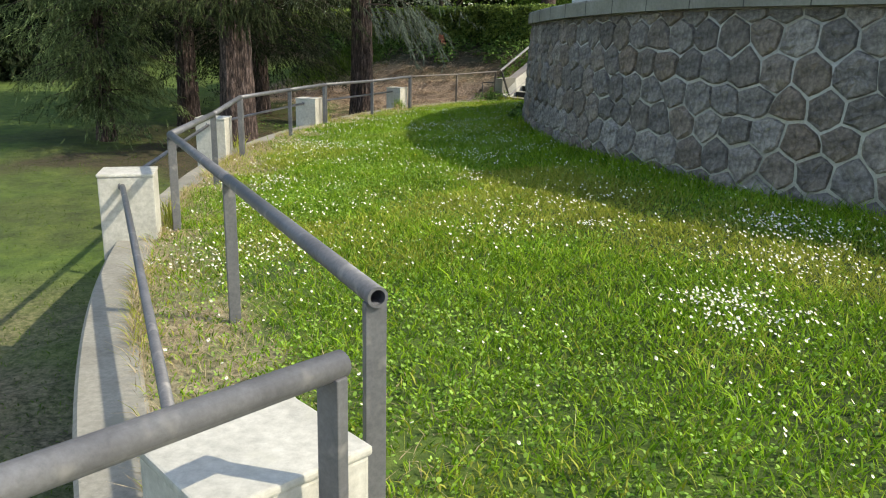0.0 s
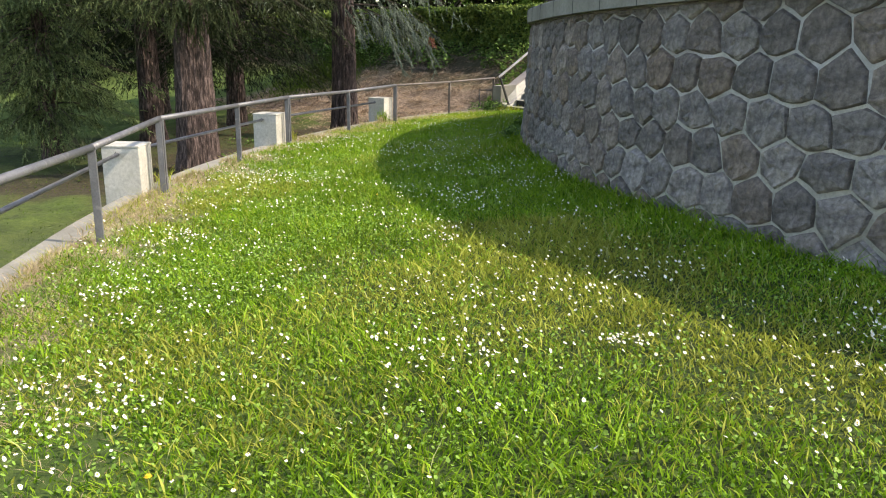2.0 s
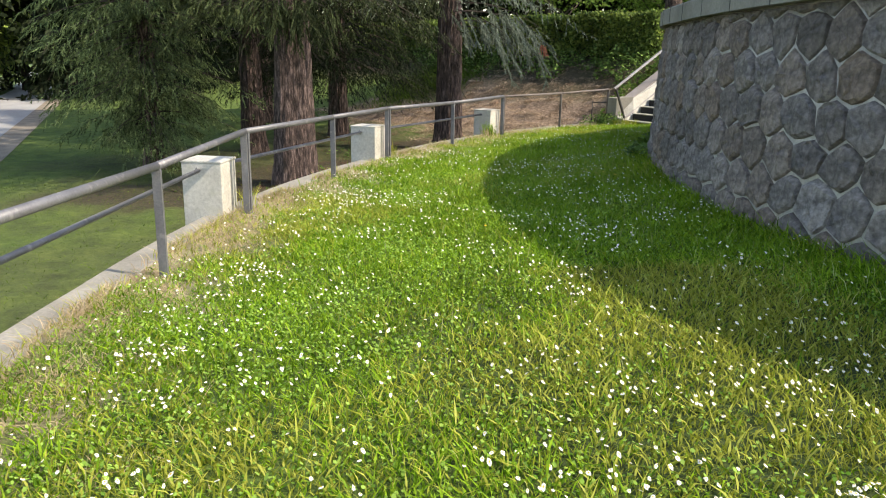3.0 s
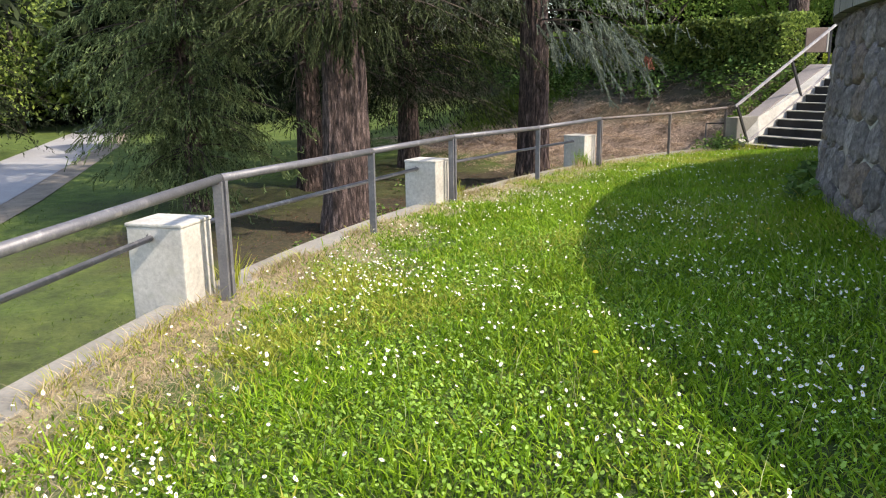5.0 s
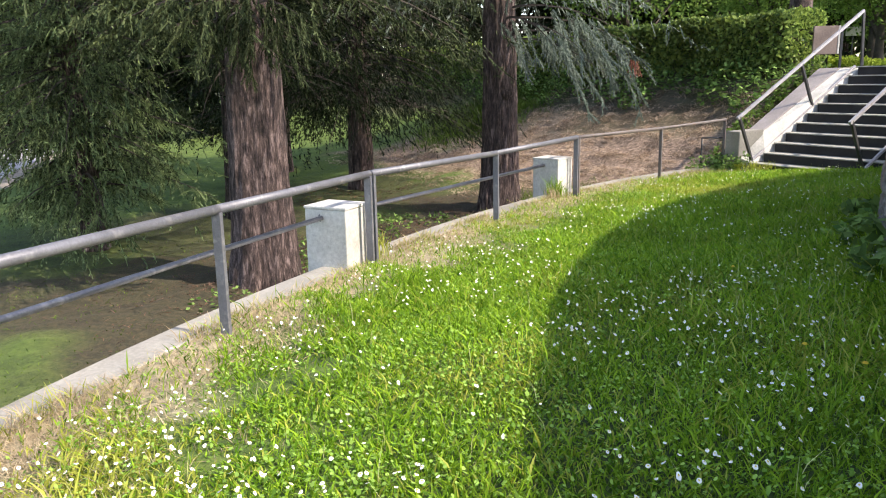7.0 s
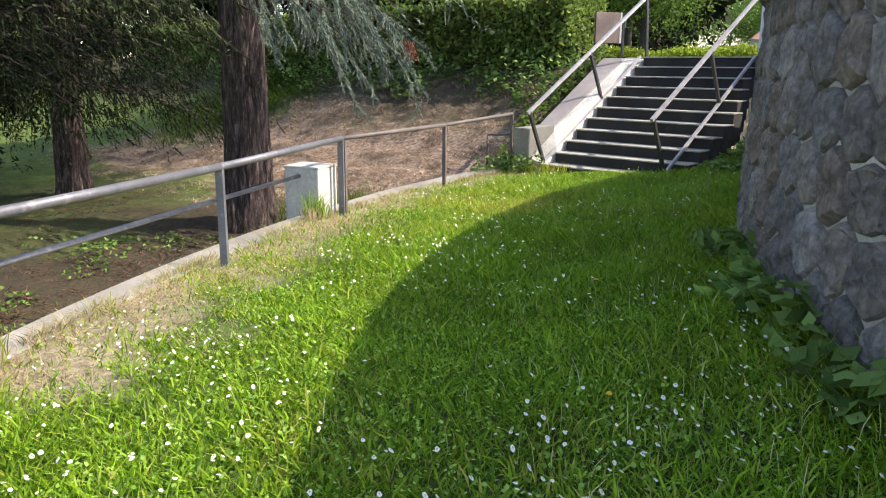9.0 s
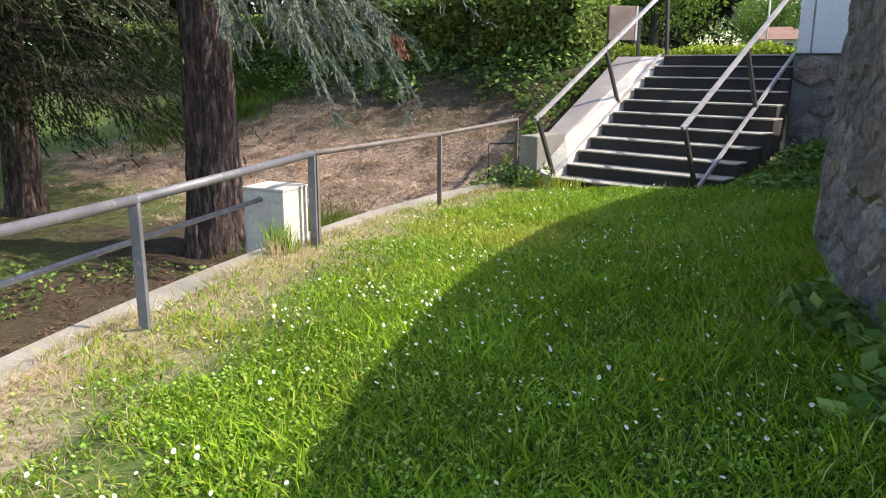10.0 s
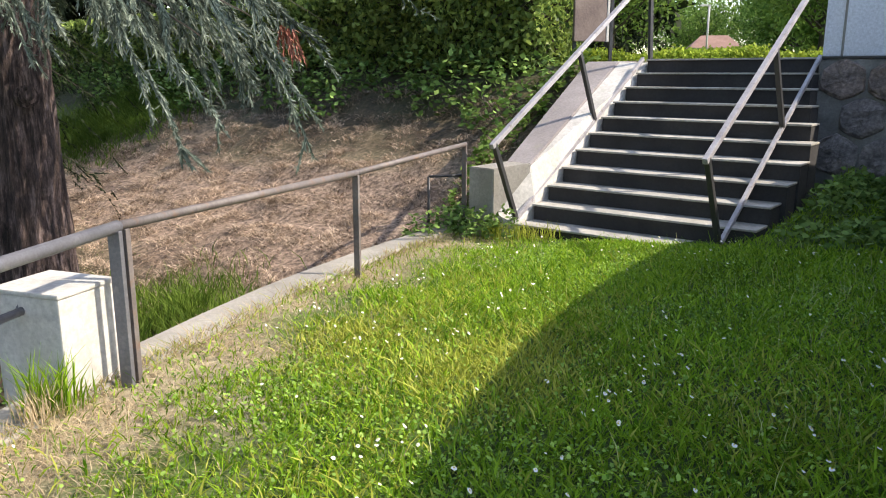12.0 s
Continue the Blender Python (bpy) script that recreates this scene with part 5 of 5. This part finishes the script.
for k in range(30):
    d = pick_spot.uniform(0.2, 3.1)
    p = st(pick_spot.uniform(S_LEN + 0.36, S_LEN + 1.6), d, 0)
    spots.append((p.x, p.y, 0.26, 0.16 + 0.04 * d, 70, 0.085))
leafy_cover("ivy", spots, 420, "ivy spreading beside the stairs and low wall", MAT_WEED)
rng = np.random.default_rng(421)
across, along = rng.uniform(S_LEN + 0.12, S_LEN + 1.7, 5000), rng.uniform(-0.15, 3.2, 5000)
px, py = S_L0.x + S_W.x * across + S_D.x * along, S_L0.y + S_W.y * across + S_D.y * along
tagged(new("shoulder_grass", bulk("shoulder_grass", blades(px, py, rng, 0.04 + 0.07 * rng.random(5000), 0.006 + 0.007 * rng.random(5000), 1.1), 4, MAT_GRASS)), "rough green grass beside the stairs and the low wall", "grass", kind="stuff")
leafy_cover("railing_weeds", [(x, y, 0.22, 0.38, 130, 0.07) for x, y in ((1.35, 26.9), (1.05, 26.75), (1.5, 27.15), (1.62, 26.65), (1.68, 26.42), (1.9, 26.3))], 440, "weedy shrubs growing by the railing end", MAT_WEED)
spots = []
for k in range(34):
    x, y = pick_spot.uniform(-6.2, -2.7), pick_spot.uniform(19.5, 25.4)
    if math.hypot(x - KC.x, y - KC.y) > KR + 0.35:
        spots.append((x, y, 0.22 + 0.12 * (k % 3), 0.14 + 0.05 * (k % 2), 46, 0.07))
leafy_cover("woodland_weeds", spots, 450, "low dark weeds in the litter below the trees", MAT_WEED)
spots = []
for k in range(16):
    p = BANK_O + Vector((-0.65, 0.76)) * (1.3 * k + 0.9) + BANK_N * (2.1 + 0.3 * (k % 3))
    spots.append((p.x, p.y, 0.75, 0.7, 420, 0.12))
leafy_cover("undergrowth", spots, 460, "dark undergrowth at the foot of the hedge", MAT_WEED)
spots = []
for k in range(8):
    p = st(-0.92 - 0.12 * (k % 3), 0.6 + 0.42 * k, 0)
    spots.append((p.x, p.y, 0.38, 0.4, 240, 0.09))
leafy_cover("flank_weeds", spots, 480, "bright weeds growing along the stair flank", MAT_LEAF)


# ---- stones of the round wall ----
def stone_mesh(poly, rng, name):
    """A bulging stone over a polygon in (along, up); its back lies in the mortar."""
    c = sum((Vector(p) for p in poly), Vector((0, 0))) / len(poly)
    pts = []
    for k, p in enumerate(poly):
        q = poly[(k + 1) % len(poly)]
        pts.append(c + (Vector(p) - c) * rng.uniform(0.93, 0.985))
        pts.append((Vector(p) + Vector(q)) / 2 + Vector((rng.uniform(-0.012, 0.012), rng.uniform(-0.012, 0.012))))
    n = len(pts)
    verts, faces = [], []
    rise = rng.uniform(0.03, 0.056)
    for inset, out in ((0.0, -0.03), (0.0, 0.006), (0.06, rise * 0.72), (0.2, rise * 0.95), (0.6, rise + 0.008)):
        for p in pts:
            v = c + (p - c) * (1 - inset)
            verts.append((v.x, v.y, out + (rng.uniform(-0.016, 0.016) if inset > 0.05 else 0)))
    verts.append((c.x, c.y, rise + rng.uniform(0, 0.012)))
    for ring in range(4):
        for k in range(n):
            m = (k + 1) % n
            faces.append((ring * n + k, ring * n + m, (ring + 1) * n + m, (ring + 1) * n + k))
    for k in range(n):
        faces.append((4 * n + k, 4 * n + (k + 1) % n, 5 * n))
    return verts, faces


def clip_top(poly, z):
    out = []
    for k, p in enumerate(poly):
        q = poly[(k + 1) % len(poly)]
        if p[1] <= z:
            out.append(p)
        if (p[1] - z) * (q[1] - z) < 0:
            f = (z - p[1]) / (q[1] - p[1])
            out.append((p[0] + (q[0] - p[0]) * f, z))
    return out


HEX_W, HEX_P = 0.405, 0.32


def hex_corner(col, row, k, seedbase=0.0):
    """A jittered corner of the honeycomb; neighbours share it."""
    x = (col + (0.5 if row % 2 else 0.0)) * HEX_W + (0, 0.5, 0.5, 0, -0.5, -0.5)[k] * HEX_W
    z = 1.69 - row * HEX_P + (0.21, 0.11, -0.11, -0.21, -0.11, 0.11)[k]
    kx, kz = round(x * 2 / HEX_W), round((z - 1.69) / 0.107)
    j = noise.noise_vector(Vector((kx * 1.37 + seedbase, kz * 2.11, 0.5)))
    return x + 0.085 * j.x, z + 0.075 * j.y


def build_stones():
    rng = random.Random(21)
    rest_v, rest_f = [], []
    for row in range(-1, 7):
        for col in range(0, 66):
            poly = [hex_corner(col, row, k) for k in range(6)][::-1]
            middle = radians(133) + (col + 0.5) * HEX_W / WR
            poly = clip_top(poly, wall_top(WC.x + math.cos(middle), WC.y + math.sin(middle)) - 0.015)
            if len(poly) < 3:
                continue
            c = sum((Vector(p) for p in poly), Vector((0, 0))) / len(poly)
            gap = rng.uniform(0.006, 0.013)
            shr = []
            for p in poly:
                v = Vector(p) - c
                L = v.length
                shr.append(tuple(c + v * max(0.3, (L - gap * 1.2) / max(L, 1e-4))))
            ang = 133 + math.degrees(c.x / WR)
            if row == 6 and ang > 186:
                continue
            v, f = stone_mesh([(p[0] - c.x, p[1] - c.y) for p in shr], rng, "stone")
            base = wall_point(ang, c.y)
            a = radians(ang)
            outv = Vector((math.cos(a), math.sin(a), BATTER)).normalized()
            along = Vector((-math.sin(a), math.cos(a), 0))
            up = outv.cross(along).normalized()
            m = Matrix((along, up, outv)).transposed().to_4x4()
            place = Matrix.Translation(base) @ m
            if not 8 <= col < 50:
                rest_f += [tuple(k + len(rest_v) for k in face) for face in f]
                rest_v += [place @ Vector(p) for p in v]
                continue
            ob = new("stone", mesh_of("stone", v, f, MAT_STONE))
            ob.matrix_world = place
            ob.parent = wall_round
    tagged(part("further_stones", mesh_of("further_stones", rest_v, rest_f, MAT_STONE), None, wall_round), kind="stuff")


build_stones()


def build_end_stones():
    rng = random.Random(8)
    d = S_W
    for row in range(0, 4):
        for col in range(0, 6):
            x = 0.28 + (col + 0.5 * (row % 2)) * 0.52
            z = 1.2 - row * 0.44
            if x > 3.0:
                continue
            poly = []
            for k in range(6):
                a = radians(30 + 60 * k)
                poly.append((0.31 * math.cos(a) * rng.uniform(0.86, 1.03), 0.27 * math.sin(a) * rng.uniform(0.86, 1.03)))
            v, f = stone_mesh(poly, rng, "stone")
            q = END_A + d * x
            n = -S_D
            m = Matrix((Vector((d.x, d.y, 0)), Vector((0, 0, 1)), Vector((n.x, n.y, 0)))).transposed().to_4x4()
            ob = new("stone", mesh_of("stone", v, f, MAT_STONE))
            ob.matrix_world = Matrix.Translation((q.x, q.y, z)) @ m
            ob.parent = wall_end
            ob.matrix_parent_inverse = wall_end.matrix_world.inverted()


build_end_stones()
